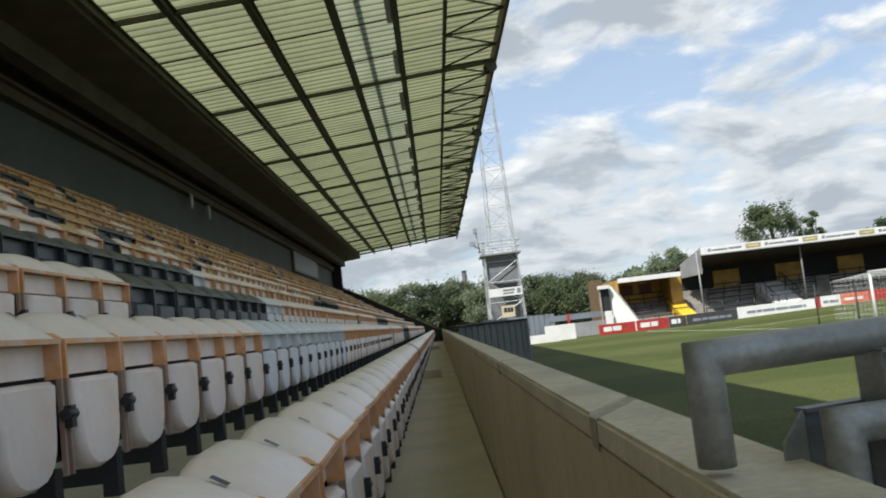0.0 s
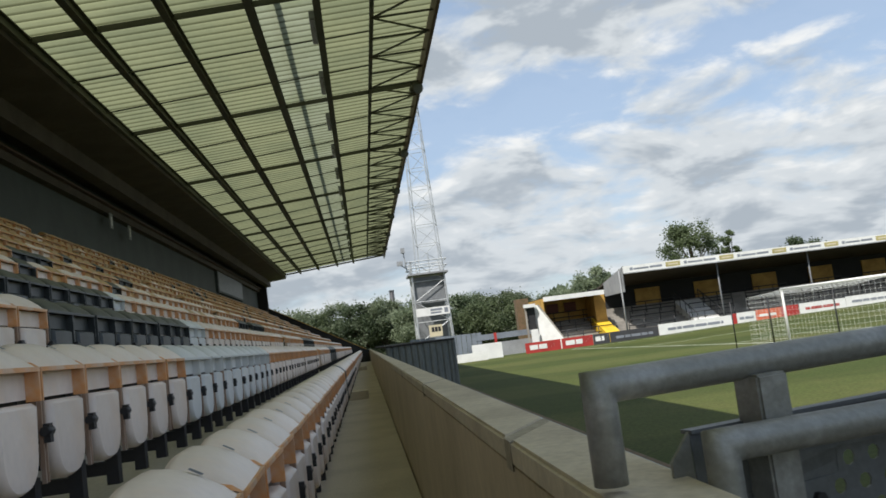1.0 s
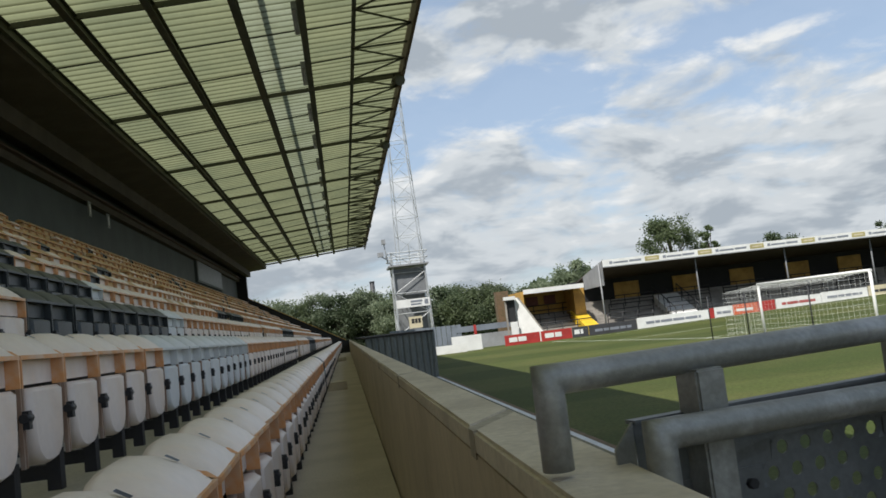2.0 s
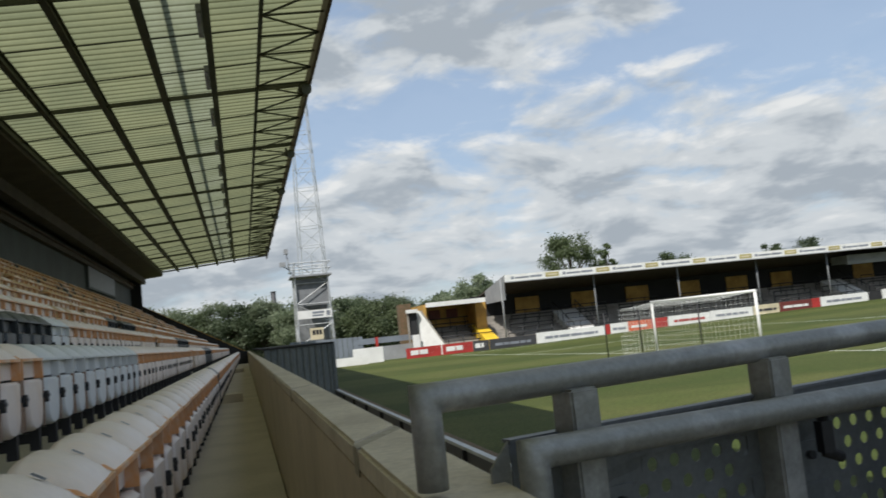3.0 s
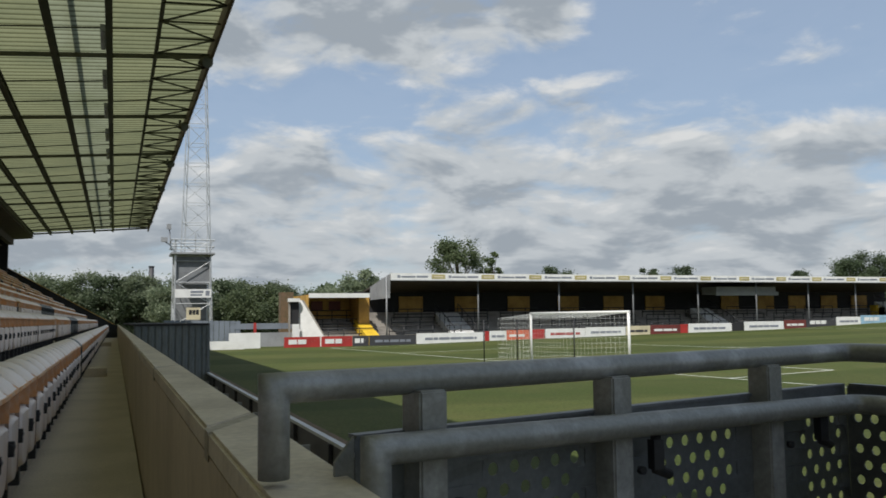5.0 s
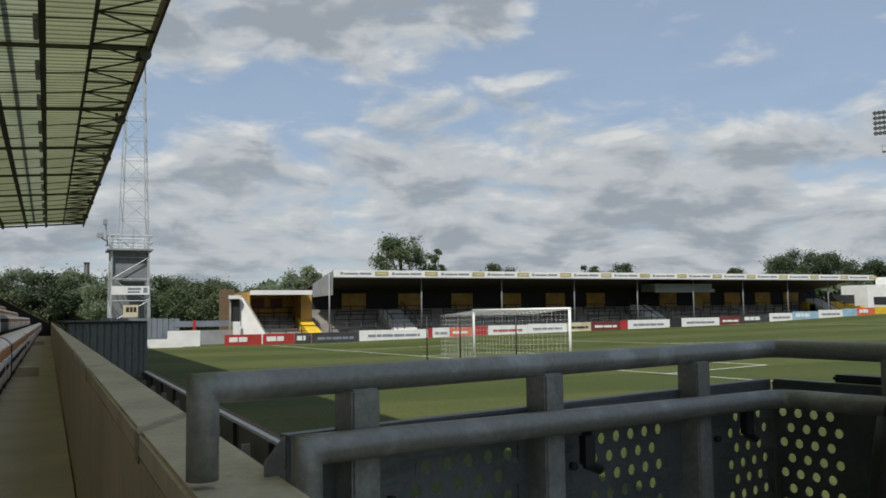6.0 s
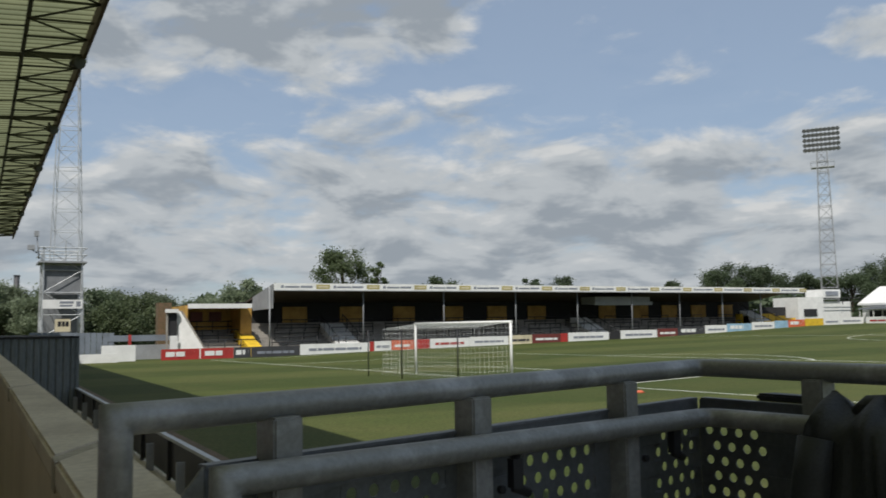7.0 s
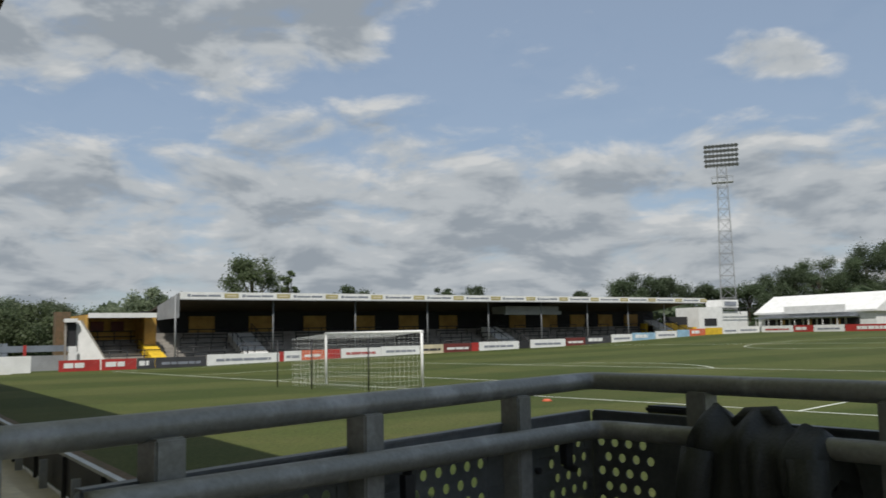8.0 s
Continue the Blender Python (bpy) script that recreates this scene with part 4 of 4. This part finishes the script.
def barrier(parent, x0, x1, y, z, h=1.05):
    bm = bmesh.new()
    for zz in (h, h * 0.55):
        tube(bm, [(x0, y, z + zz), (x1, y, z + zz)], 0.05, 6)
    n = max(2, int((x1 - x0) / 1.3))
    for i in range(n + 1):
        px = x0 + (x1 - x0) * i / n
        tube(bm, [(px, y, z), (px, y, z + h)], 0.045, 6)
    part("crush_barrier", bm, BRACKET, parent, "black tubular crush barrier")


for row, (yy, zz) in enumerate(((73.2, -0.6), (75.3, 0.18), (77.4, 0.96))):
    x = FX0 + 0.4 + row * 0.9
    while x < FX1 - 4:
        barrier(stand, x, x + 4.2, yy, zz)
        x += 5.6
for sx, lift in ((29.3, 0.0), (59.2, 0.25), (86.2, 0.85)):
    bm = bmesh.new()
    prism(bm, [(72.9, PITCH), (72.9, -0.30 + lift), (77.2, 1.62 + lift), (77.2, -0.3)], sx, sx + 2.35, "x")
    part("stair_flank", bm, [WHITE], stand, "pale painted stair ramp between terraces")
    for side in (0.0, 2.35):
        bm = bmesh.new()
        tube(bm, [(sx + side, 72.2, 0.3 + lift), (sx + side, 77.2, 2.5 + lift)], 0.045, 6)
        for k in range(5):
            y = 72.2 + 1.25 * k
            tube(bm, [(sx + side, y, -0.6 + lift + 0.44 * k), (sx + side, y, 0.3 + lift + 0.55 * k)], 0.035, 5)
        part("stair_rail", bm, BRACKET, stand)
part("gantry", boxes((59.9, 67.8, 73.5, 76.0, 3.3, 4.1), (59.7, 68.0, 73.3, 73.5, 3.15, 3.55)), GREYPAINT, stand, "grey hanging camera gantry")
# yellow lit end terrace beyond the roof
for i in range(5):
    part("yellow_step", boxes((FX1 - 4.0 - 0.4 * i, FX1 + 4.2 - 0.9 * i, 73.0 + 0.9 * i, 73.9 + 0.9 * i, PITCH, 0.85 + 0.30 * i)), YELLOW, stand, "yellow painted open steps")
part("end_rear_wall", boxes((FX1 - 0.5, FX1 + 4.5, 78.0, 78.2, PITCH, 2.9)), DARK, stand)

# small annex at the open end
annex = thing("terrace_annex", "small ochre walled terrace annex with white roof edge", "annex")
part("roof", boxes((16.1, 21.4, 73.2, 80.0, 3.22, 3.36)), DARK, annex)
part("fascia", boxes((16.0, 21.5, 73.05, 73.2, 3.02, 3.42)), WHITE, annex)
part("rear_wall", boxes((16.0, 22.1, 77.9, 78.1, PITCH, 3.28)), OCHRE, annex)
part("side_wall", boxes((15.8, 16.0, 73.2, 80.0, PITCH, 3.28)), OCHRE, annex)
part("brick_end", boxes((14.6, 15.8, 79.0, 80.0, PITCH, 3.7)), EARTH, annex)
part("opening", boxes((17.2, 18.3, 77.8, 77.9, 2.0, 2.8)), MAROON, annex)
part("opening", boxes((18.9, 20.0, 77.8, 77.9, 2.0, 2.8)), MAROON, annex)
part("side_pier", boxes((20.9, 21.9, 74.6, 77.8, -0.5, 3.2)), OCHRE, annex)
for i in range(8):
    part("terrace_step", boxes((16.0, 22.1, 72.6 + 0.75 * i, 73.35 + 0.75 * i if i < 7 else 77.9, PITCH, -0.8 + 0.28 * i)), FARCON, annex)
for yy, zz in ((73.0, -0.75), (75.2, 0.1), (77.4, 0.9)):
    barrier(annex, 16.3, 21.9, yy, zz)
bm = bmesh.new()
prism(bm, [(71.6, PITCH), (71.6, -0.32), (76.0, 1.14), (76.0, PITCH)], 20.75, 21.95, "x")
part("yellow_stair", bm, YELLOW, annex, "bright yellow painted stair flight")
flank = thing("flank_wall", "white stepped flank wall of the terrace", "wall")
def slant(bm):
    # the wall runs back obliquely as it climbs
    for v in bm.verts:
        v.co.y += (16.8 - v.co.x) * 0.9
    return bm


bm = bmesh.new()
prism(bm, [(15.0, PITCH), (15.0, 2.80), (15.22, 2.80), (16.85, -0.35), (16.85, PITCH)], 71.0, 71.25, "y")
part("raking_wall", slant(bm), WHITE, flank)
bm = bmesh.new()
prism(bm, [(15.23, 2.80), (15.36, 2.80), (17.15, -0.75), (16.86, -0.35)], 70.96, 71.3, "y")
part("raking_coping", slant(bm), FARCON, flank, "weathered grey raking coping")
part("pier", boxes((14.35, 14.95, 72.0, 72.2, PITCH, 0.75)), WHITE, flank)
part("gate_panel", boxes((14.2, 14.95, 72.3, 72.36, 0.75, 2.65)), DARK, flank, "dark shaded panel above the pier")
part("lintel", boxes((14.0, 14.98, 71.95, 72.4, 2.65, 2.95)), WHITE, flank)
part("post", boxes((14.05, 14.18, 72.1, 72.3, PITCH, 2.64)), FARCON, flank)

# advertising boards: start and end along x, height, colour and lettering
boards = thing("advert_boards", "row of coloured advertising boards beside the pitch", "advert boards")
BOARD_ROWS = ((13.2, 16.2, RED, 1), (16.3, 18.95, RED, 1), (19.0, 20.4, CHARCOAL, 1), (20.45, 24.65, CHARCOAL, 2), (24.7, 31.15, WHITE, 2), (31.2, 31.6, RED, 0), (31.65, 33.3, WHITE, 2),
              (33.35, 35.6, ORANGE, 3), (35.65, 37.2, RED, 0), (37.3, 41.5, WHITE, 4), (41.55, 45.9, WHITE, 2), (46.0, 48.7, CREAM, 5), (48.75, 52.2, MAROON, 3), (52.25, 53.1, RED, 0), (53.2, 58.4, WHITE, 2),
              (58.5, 60.0, DARK, 0), (60.05, 65.1, WHITE, 2), (65.2, 68.1, MAROON, 3), (68.15, 72.2, CHARCOAL, 1), (72.3, 75.7, WHITE, 2), (75.75, 79.7, BLUE, 1), (79.8, 83.6, WHITE, 2), (83.7, 86.0, BLUE, 0),
              (86.05, 89.0, ORANGE, 1), (89.1, 92.4, YELLOW, 0), (92.5, 95.5, WHITE, 2), (95.6, 100.2, WHITE, 2))
END_BOARDS = ((0.2, 5.2, WHITE, 4), (5.3, 8.2, RED, 1), (8.3, 12.6, WHITE, 2), (12.7, 26.0, RED, 1))
FACE = {1: WHITE, 2: INK, 3: WHITE, 4: RED, 5: CHARCOAL}


def advert_board(length, m, t, seed, place):
    """One board with its lettering as plain bars; place maps local metres to the thing's frame."""
    bm = boxes((0, length, 0, 0.06, -0.25, 0.86))
    pieces = [("board", bm, m)]
    if t:
        bm = bmesh.new()
        r = random.Random(seed)
        xx, e = 0.12 * length, (0.88 if t != 1 else 0.66) * length
        while xx < e - 0.1:
            q = min(e, xx + r.uniform(0.4, 1.1))
            box(bm, xx, q, -0.012, 0, 0.26, 0.48 if t != 1 else 0.64)
            xx = q + 0.09
        if t == 1:
            prism(bm, [(0.70 * length, 0.30), (0.93 * length, 0.72), (0.82 * length, 0.52)], -0.012, 0, "y")
        pieces.append(("lettering", bm, FACE[t]))
    for name, bm, paint in pieces:
        ob = part(name, bm, paint, boards)
        ob.matrix_basis = place


for a, b, m, t in BOARD_ROWS:
    advert_board(b - a, m, t, int(a * 10), pose(a, 69.6, lie((a + b) / 2)))
for a, b, m, t in END_BOARDS:
    advert_board(b - a, m, t, int(a * 10), pose(100.4 - 0.105 * a, 69.6 - a, lie(100.4 - 0.05 * (a + b)) - 0.03, 0, 0, -96))

# low white walls and grey fence at the corner
low = thing("corner_wall", "low white painted wall at the pitch corner", "wall")
part("lower_block", boxes((6.9, 9.8, 68.3, 68.5, PITCH, -0.5)), WHITE, low)
part("upper_block", boxes((8.8, 11.3, 69.8, 70.0, PITCH, 0.1)), WHITE, low)
grey_fence = thing("sheet_fence", "blue-grey corrugated sheet fence behind the corner", "fence")
for i in range(14):
    a = 4.0 + 0.45 * i
    part("sheet", boxes((a, a + 0.41, 74.0 + 0.03 * (i % 2), 74.06 + 0.03 * (i % 2), PITCH, 1.2 - 0.01 * i)), BLUEGREY, grey_fence)
part("rail", boxes((9.8, 15.0, 74.0, 74.08, 0.35, 0.85)), BLUEGREY, grey_fence)
part("rail", boxes((10.2, 15.0, 73.6, 73.7, PITCH, 0.05)), GREYPAINT, grey_fence)
for px in (11.3, 14.7):
    part("post", boxes((px, px + 0.22, 73.4, 73.6, PITCH, 0.9)), RED, grey_fence, "red painted post")

# white buildings past the far end of the stand
hall = thing("white_hall", "long low white building with pitched pale roof", "building", at=(108.6, 75.6, lie(108)), rz=-96)
bm = bmesh.new()
prism(bm, [(-0.4, 2.35), (-0.4, 2.6), (4.0, 5.0), (8.4, 2.6), (8.4, 2.35)], -0.4, 19.0, "x")
part("roof", bm, WHITE, hall)
part("wall", boxes((0, 18.6, 0, 8.0, -1.5, 2.4)), WHITE, hall)
part("sign_board", boxes((5.2, 14.8, -0.75, -0.6, 2.35, 3.35)), WHITE, hall, "long white roof edge sign board")
part("canopy", boxes((1.0, 16.2, -1.9, 0.0, 1.75, 1.95)), INK, hall, "dark flat canopy")
for i in range(7):
    a = 1.2 + 2.2 * i
    part("window", boxes((a, a + 1.9, -0.06, 0.0, 0.2, 1.6)), DARK, hall)
    part("canopy_post", boxes((a - 0.15, a - 0.07, -1.8, -1.72, -1.5, 1.75)), WHITE, hall)
for i in (1, 3, 5):
    a = 1.2 + 2.2 * i
    part("door_panel", boxes((a + 0.6, a + 1.3, -0.1, -0.06, -0.5, 1.5)), OCHRE, hall)
hut = thing("control_hut", "small white flat-roofed hut with railed roof deck", "hut")
part("body", boxes((95.9, 101.0, 76.0, 80.0, PITCH, 4.15)), WHITE, hut)
part("side_body", boxes((101.0, 107.5, 76.6, 80.0, PITCH, 3.6)), WHITE, hut)
part("upper_box", boxes((101.3, 104.9, 76.2, 79.0, 4.1, 5.25)), WHITE, hut)
part("window", boxes((101.8, 104.4, 76.12, 76.2, 4.4, 5.0)), INK, hut)
part("window", boxes((97.0, 99.6, 75.94, 76.0, 1.6, 2.6)), DARK, hut)
part("railing", boxes((101.0, 108.8, 75.9, 75.96, 3.6, 3.68), (101.0, 108.8, 75.9, 75.96, 4.05, 4.12), (104.9, 104.98, 75.9, 75.96, 3.2, 4.1), (108.7, 108.78, 75.9, 75.96, 3.2, 4.1)), BRACKET, hut)
cabin = thing("end_house", "brown brick house with dark roof", "house")
part("wall", boxes((112.0, 121.0, 46.0, 55.0, PITCH, 3.6)), MAROON, cabin)
bm = bmesh.new()
prism(bm, [(45.6, 3.5), (50.5, 6.2), (55.4, 3.5)], 111.7, 121.3, "x")
part("roof", bm, DARK, cabin)


# ---------------------------------------------------------------- floodlight pylons
def lattice(bm, z0, z1, w0, w1, bays, r, cx=0.0, cy=0.0):
    def corner(i, t):
        w = (w0 + (w1 - w0) * t) / 2
        sx, sy = ((-1, -1), (1, -1), (1, 1), (-1, 1))[i % 4]
        return Vector((cx + sx * w, cy + sy * w, z0 + (z1 - z0) * t))
    for i in range(4):
        tube(bm, [corner(i, 0), corner(i, 1)], r * 1.5, 5)
        for b in range(bays):
            a, c = b / bays, (b + 1) / bays
            tube(bm, [corner(i, a), corner(i + 1, a)], r * 0.7, 4)
            tube(bm, [corner(i, a), corner(i + 1, c)] if (b + i) % 2 else [corner(i + 1, a), corner(i, c)], r * 0.6, 4)


def pylon(name, label, at, rz, h, w0, w1, rows, cols, wide, bar=0.036, paint=GALV):
    p = thing(name, label, "pylon", at=at, rz=rz, group="floodlight pylons")
    bm = bmesh.new()
    lattice(bm, 0, h, w0, w1, 16, bar)
    part("lattice_mast", bm, paint, p, "galvanised steel lattice mast")
    bm = bmesh.new()
    for z in (h * 0.90,):
        box(bm, -wide * 0.35, wide * 0.35, -0.8, 0.8, z, z + 0.12)
        for s in (-1, 1):
            tube(bm, [(-wide * 0.35, s * 0.8, z + 1.0), (wide * 0.35, s * 0.8, z + 1.0)], 0.04, 4)
            for q in range(5):
                px = wide * 0.35 * (q / 2 - 1)
                tube(bm, [(px, s * 0.8, z), (px, s * 0.8, z + 1.0)], 0.04, 4)
    part("platform", bm, GALV, p)
    bm = bmesh.new()
    step = 0.78
    for i in range(rows):
        tube(bm, [(-wide / 2, -0.4, h + step * i), (wide / 2, -0.4, h + step * i)], 0.06, 5)
    for s in np.linspace(-0.5, 0.5, 5):
        tube(bm, [(wide * s, -0.3, h - 0.4), (wide * s, -0.3, h + step * rows - 0.4)], 0.05, 5)
    part("head_frame", bm, GALV, p)
    lampm = bmesh.new()
    tube(lampm, [(0, 0.14, 0.06), (0, 0, 0.0), (0, -0.32, -0.18)], 0.12, 8, True, 0.34)
    lm = mesh_of("floodlight", lampm, [LAMP])
    for i in range(rows):
        for j in range(cols):
            o = part("floodlight", lm, None, p, "round grey floodlight")
            o.location = (wide * (j / (cols - 1) - 0.5), -0.55, h + step * i + 0.05)
    return p


pylon("floodlight_pylon", "tall pale lattice floodlight pylon behind the far corner", (115.2, 85.5, PITCH), -53.6, 28.7, 2.6, 1.4, 5, 9, 4.7, 0.058, GREYPAINT)
pylon("floodlight_pylon", "tall pale lattice floodlight pylon behind the enclosure", (7.55, 86.0, PITCH), -12, 31.5, 3.0, 1.3, 3, 6, 3.8)

# scaffold tower with signs in front of the left pylon
sc = thing("scaffold_tower", "grey scaffold tower with mesh panels and white signs", "scaffold", at=(6.72, 80.8, PITCH))
bm = bmesh.new()
lattice(bm, 0, 9.6, 3.2, 3.0, 5, 0.06)
part("tube_frame", bm, GALV, sc)
part("deck", boxes((-1.9, 1.9, -1.9, 1.9, 8.3, 8.45)), GREYPAINT, sc)
bm = bmesh.new()
for z in (9.0, 9.6):
    for s in (-1.85, 1.85):
        tube(bm, [(-1.9, s, z), (1.9, s, z)], 0.05, 5)
        tube(bm, [(s, -1.9, z), (s, 1.9, z)], 0.05, 5)
tube(bm, [(0.2, -1.8, 8.4), (0.2, -1.8, 10.2)], 0.05, 5)
part("guard_rail", bm, GALV, sc)
part("mesh_panel", boxes((-1.5, 1.5, -1.3, -1.26, 5.6, 8.1)), MESH, sc, "dark grey mesh infill")
part("mesh_panel", boxes((-1.5, 1.5, 1.5, 1.54, 0.5, 7.9)), MESH, sc, "dark grey mesh infill")
ban = part("banner", boxes((-1.55, 1.6, -1.76, -1.70, 4.38, 5.14)), WHITE, sc, "white banner with dark marks")
part("banner_mark", boxes((-0.2, 0.9, -1.772, -1.76, 4.80, 5.0), (-0.2, 0.8, -1.772, -1.76, 4.55, 4.70), (1.1, 1.45, -1.772, -1.76, 4.55, 5.0)), INK, ban)
sq = part("sign_plate", boxes((-0.55, 0.68, -1.76, -1.70, 2.4, 3.48)), CREAM, sc, "square cream sign plate")
part("sign_mark", boxes((-0.32, -0.06, -1.772, -1.76, 2.85, 3.28), (0.0, 0.24, -1.772, -1.76, 2.85, 3.28), (0.3, 0.54, -1.772, -1.76, 2.85, 3.28)), BRACKET, sq)
arm = bmesh.new()
tube(arm, [(-1.9, -1.8, 8.6), (-2.1, -1.8, 10.6)], 0.05, 6)
tube(arm, [(-1.9, -1.8, 9.0), (-2.5, -1.9, 9.4)], 0.05, 6)
part("camera_arm", arm, GREYPAINT, sc)
part("camera_box", boxes((-2.3, -1.95, -2.1, -1.6, 10.5, 10.95)), GREYPAINT, sc)
part("camera_box", boxes((-2.8, -2.25, -2.1, -1.7, 9.35, 9.75)), GREYPAINT, sc)


# ---------------------------------------------------------------- trees and distance
def tree(at, height, spread, leaf, seed, trunk=0.35, clumps=26, per=150, low=0.15, size=0.34, tall=1.0, label="broad leafy green tree", group="trees"):
    """A tapered trunk with limbs; the crown is many small leaf sprays gathered in uneven clumps."""
    r = random.Random(seed)
    t = thing("tree", label, "tree", at=at, group=group)
    bm = bmesh.new()
    tube(bm, [(0, 0, 0), (0.1, 0.05, height * 0.3), (0.0, 0.1, height * 0.75)], trunk, 8, True, trunk * 0.3)
    cents = []
    for i in range(clumps):
        a, h = r.uniform(0, 2 * math.pi), r.uniform(low, 0.97)
        wide = spread * math.sqrt(max(0.05, 1 - ((h - 0.45) / 0.6) ** 2)) * tall
        d = wide * math.sqrt(r.uniform(0.05, 1.0)) * r.uniform(0.75, 1.1)
        c = Vector((d * math.cos(a), d * math.sin(a), height * h))
        cents.append((c, spread * r.uniform(0.20, 0.36)))
        if i % 3 == 0:
            tube(bm, [(0, 0, height * min(0.6, h * 0.55)), c * 0.5 + Vector((0, 0, height * h * 0.35)), c], trunk * 0.35, 5, True, 0.03)
    part("trunk", bm, BARK, t)
    rs = np.random.RandomState(seed)
    quads = []
    for c, rad in cents:
        d, u, v = (rs.normal(size=(per, 3)) for _ in range(3))
        d /= np.linalg.norm(d, axis=1)[:, None]
        d[:, 2] *= 0.8
        p = np.array(c) + d * (rad * np.abs(rs.normal(0.70, 0.34, per)))[:, None]
        u /= np.linalg.norm(u, axis=1)[:, None]
        v -= u * (u * v).sum(1)[:, None]
        v /= np.linalg.norm(v, axis=1)[:, None]
        k = (size * rs.uniform(0.6, 1.3, per))[:, None]
        quads.append(np.stack((p - u * k, p + v * k * 0.5, p + u * k, p - v * k * 0.5), axis=1).reshape(-1, 3))
    verts = np.concatenate(quads)
    faces = np.arange(len(verts)).reshape(-1, 4).tolist()
    verts = verts.tolist()
    me = bpy.data.meshes.new("crown")
    me.from_pydata(verts, [], faces)
    me.materials.append(leaf)
    part("crown", me, None, t)
    return t


def along(xy, y, z=PITCH):
    return (0.2 + xy * (1.004 - 0.024 * xy) * (y + 0.6), y, z)


# rows of willows behind the open corner
for i, (xy, y, top) in enumerate(((-0.085, 112, .050), (-0.055, 116, .052), (-0.028, 112, .054), (0.0, 118, .053), (0.026, 112, .055), (0.05, 116, .048), (0.073, 110, .047),
                                  (0.108, 112, .050), (0.128, 118, .047), (0.150, 110, .044), (0.176, 116, .040), (0.20, 120, .032), (0.235, 122, .034))):
    tree(along(xy, y + 5 * (i % 3)), (top * y + 1.1 - PITCH) * (1.0, 0.88, 1.05, 0.93)[i % 4], (4.6, 3.6, 4.2)[i % 3], (LEAF_PALE, LEAF, LEAF_PALE, LEAF_DARK)[i % 4], 100 + i, 0.4, 40, 420, 0.04, 0.17, 1.0, "dense grey-green willow behind the ground", "willows")
tree(along(0.278, 112), 8.6, 4.0, LEAF_PALE, 131, 0.4, 34, 320, 0.15, 0.19, 1.0, "grey-green tree behind the terrace", "trees behind stand")
tree(along(0.408, 112), 13.4, 4.4, LEAF, 132, 0.45, 46, 260, 0.2, 0.18, 1.0, "tall leafy tree behind the stand", "trees behind stand")
tree(along(0.458, 112), 12.4, 1.5, LEAF, 133, 0.25, 34, 170, 0.3, 0.16, 1.0, "narrow upright tree behind the stand", "trees behind stand")
for i, (xy, y, top, sp) in enumerate(((0.554, 130, .0665, 3.2), (0.70, 140, .066, 2.2), (0.755, 140, .068, 3.0), (0.30, 150, .044, 6), (0.98, 140, .066, 2.5))):
    tree(along(xy, y), top * y + 2.2, sp * 1.3, LEAF_DARK, 140 + i, 0.35, 34, 260, 0.3, 0.19, 1.0, "rounded tree top beyond the roof", "trees behind stand")
for i, (xy, y, top, sp) in enumerate(((1.085, 120, .082, 5), (1.13, 124, .092, 5.5), (1.18, 120, .088, 5), (1.23, 122, .077, 4.5), (1.31, 120, .082, 4.5), (1.36, 118, .075, 4.5),
                                      (1.44, 110, .080, 5), (1.52, 108, .098, 5.5), (1.60, 106, .118, 6), (1.69, 104, .135, 6), (1.79, 100, .155, 6.5), (1.90, 98, .175, 7), (2.02, 94, .20, 7.5), (2.2, 90, .22, 8))):
    tree(along(xy, y), top * y + 2.2, sp, LEAF_DARK, 160 + i, 0.45, 46, 420, 0.1, 0.19, 1.0, "dark green woodland tree beyond the far end", "woodland trees")
# low far hedge closing the horizon
rr = np.random.RandomState(7)
verts, faces = [], []
for i in range(9000):
    a = rr.uniform(-0.6, 1.9)
    d = 170 + rr.uniform(-6, 6)
    q = np.array((d * math.sin(a), d * math.cos(a), PITCH + rr.uniform(0, 1) ** 0.8 * (6.2 + 1.6 * math.sin(a * 31) + 1.2 * math.sin(a * 83 + 1))))
    u, v = rr.normal(size=3), rr.normal(size=3)
    u, v = u / np.linalg.norm(u) * 1.3, v / np.linalg.norm(v) * 0.9
    o = len(verts)
    verts += [tuple(q - u), tuple(q + v), tuple(q + u), tuple(q - v)]
    faces.append((o, o + 1, o + 2, o + 3))
me = bpy.data.meshes.new("far_woods")
me.from_pydata(verts, [], faces)
me.materials.append(LEAF_DARK)
tagged(new("far_woods", me), "low dark belt of far trees at the horizon", "woods", "", "stuff")
ch = thing("chimney", "slim dark chimney above the trees", "chimney", at=along(0.037, 150))
bm = bmesh.new()
tube(bm, [(0, 0, 0), (0, 0, 11.4)], 0.5, 10, True, 0.42)
part("stack", bm, CHARCOAL, ch)
part("cap", boxes((-0.46, 0.46, -0.46, 0.46, 11.4, 11.55)), CHARCOAL, ch)
cone = thing("marker_cone", "small orange marker disc on the turf", "marker", at=(19.6, 21.3, lie(19.6)))
bm = bmesh.new()
tube(bm, [(0, 0, 0), (0, 0, 0.07)], 0.2, 12, True, 0.09)
part("disc", bm, ORANGE, cone)
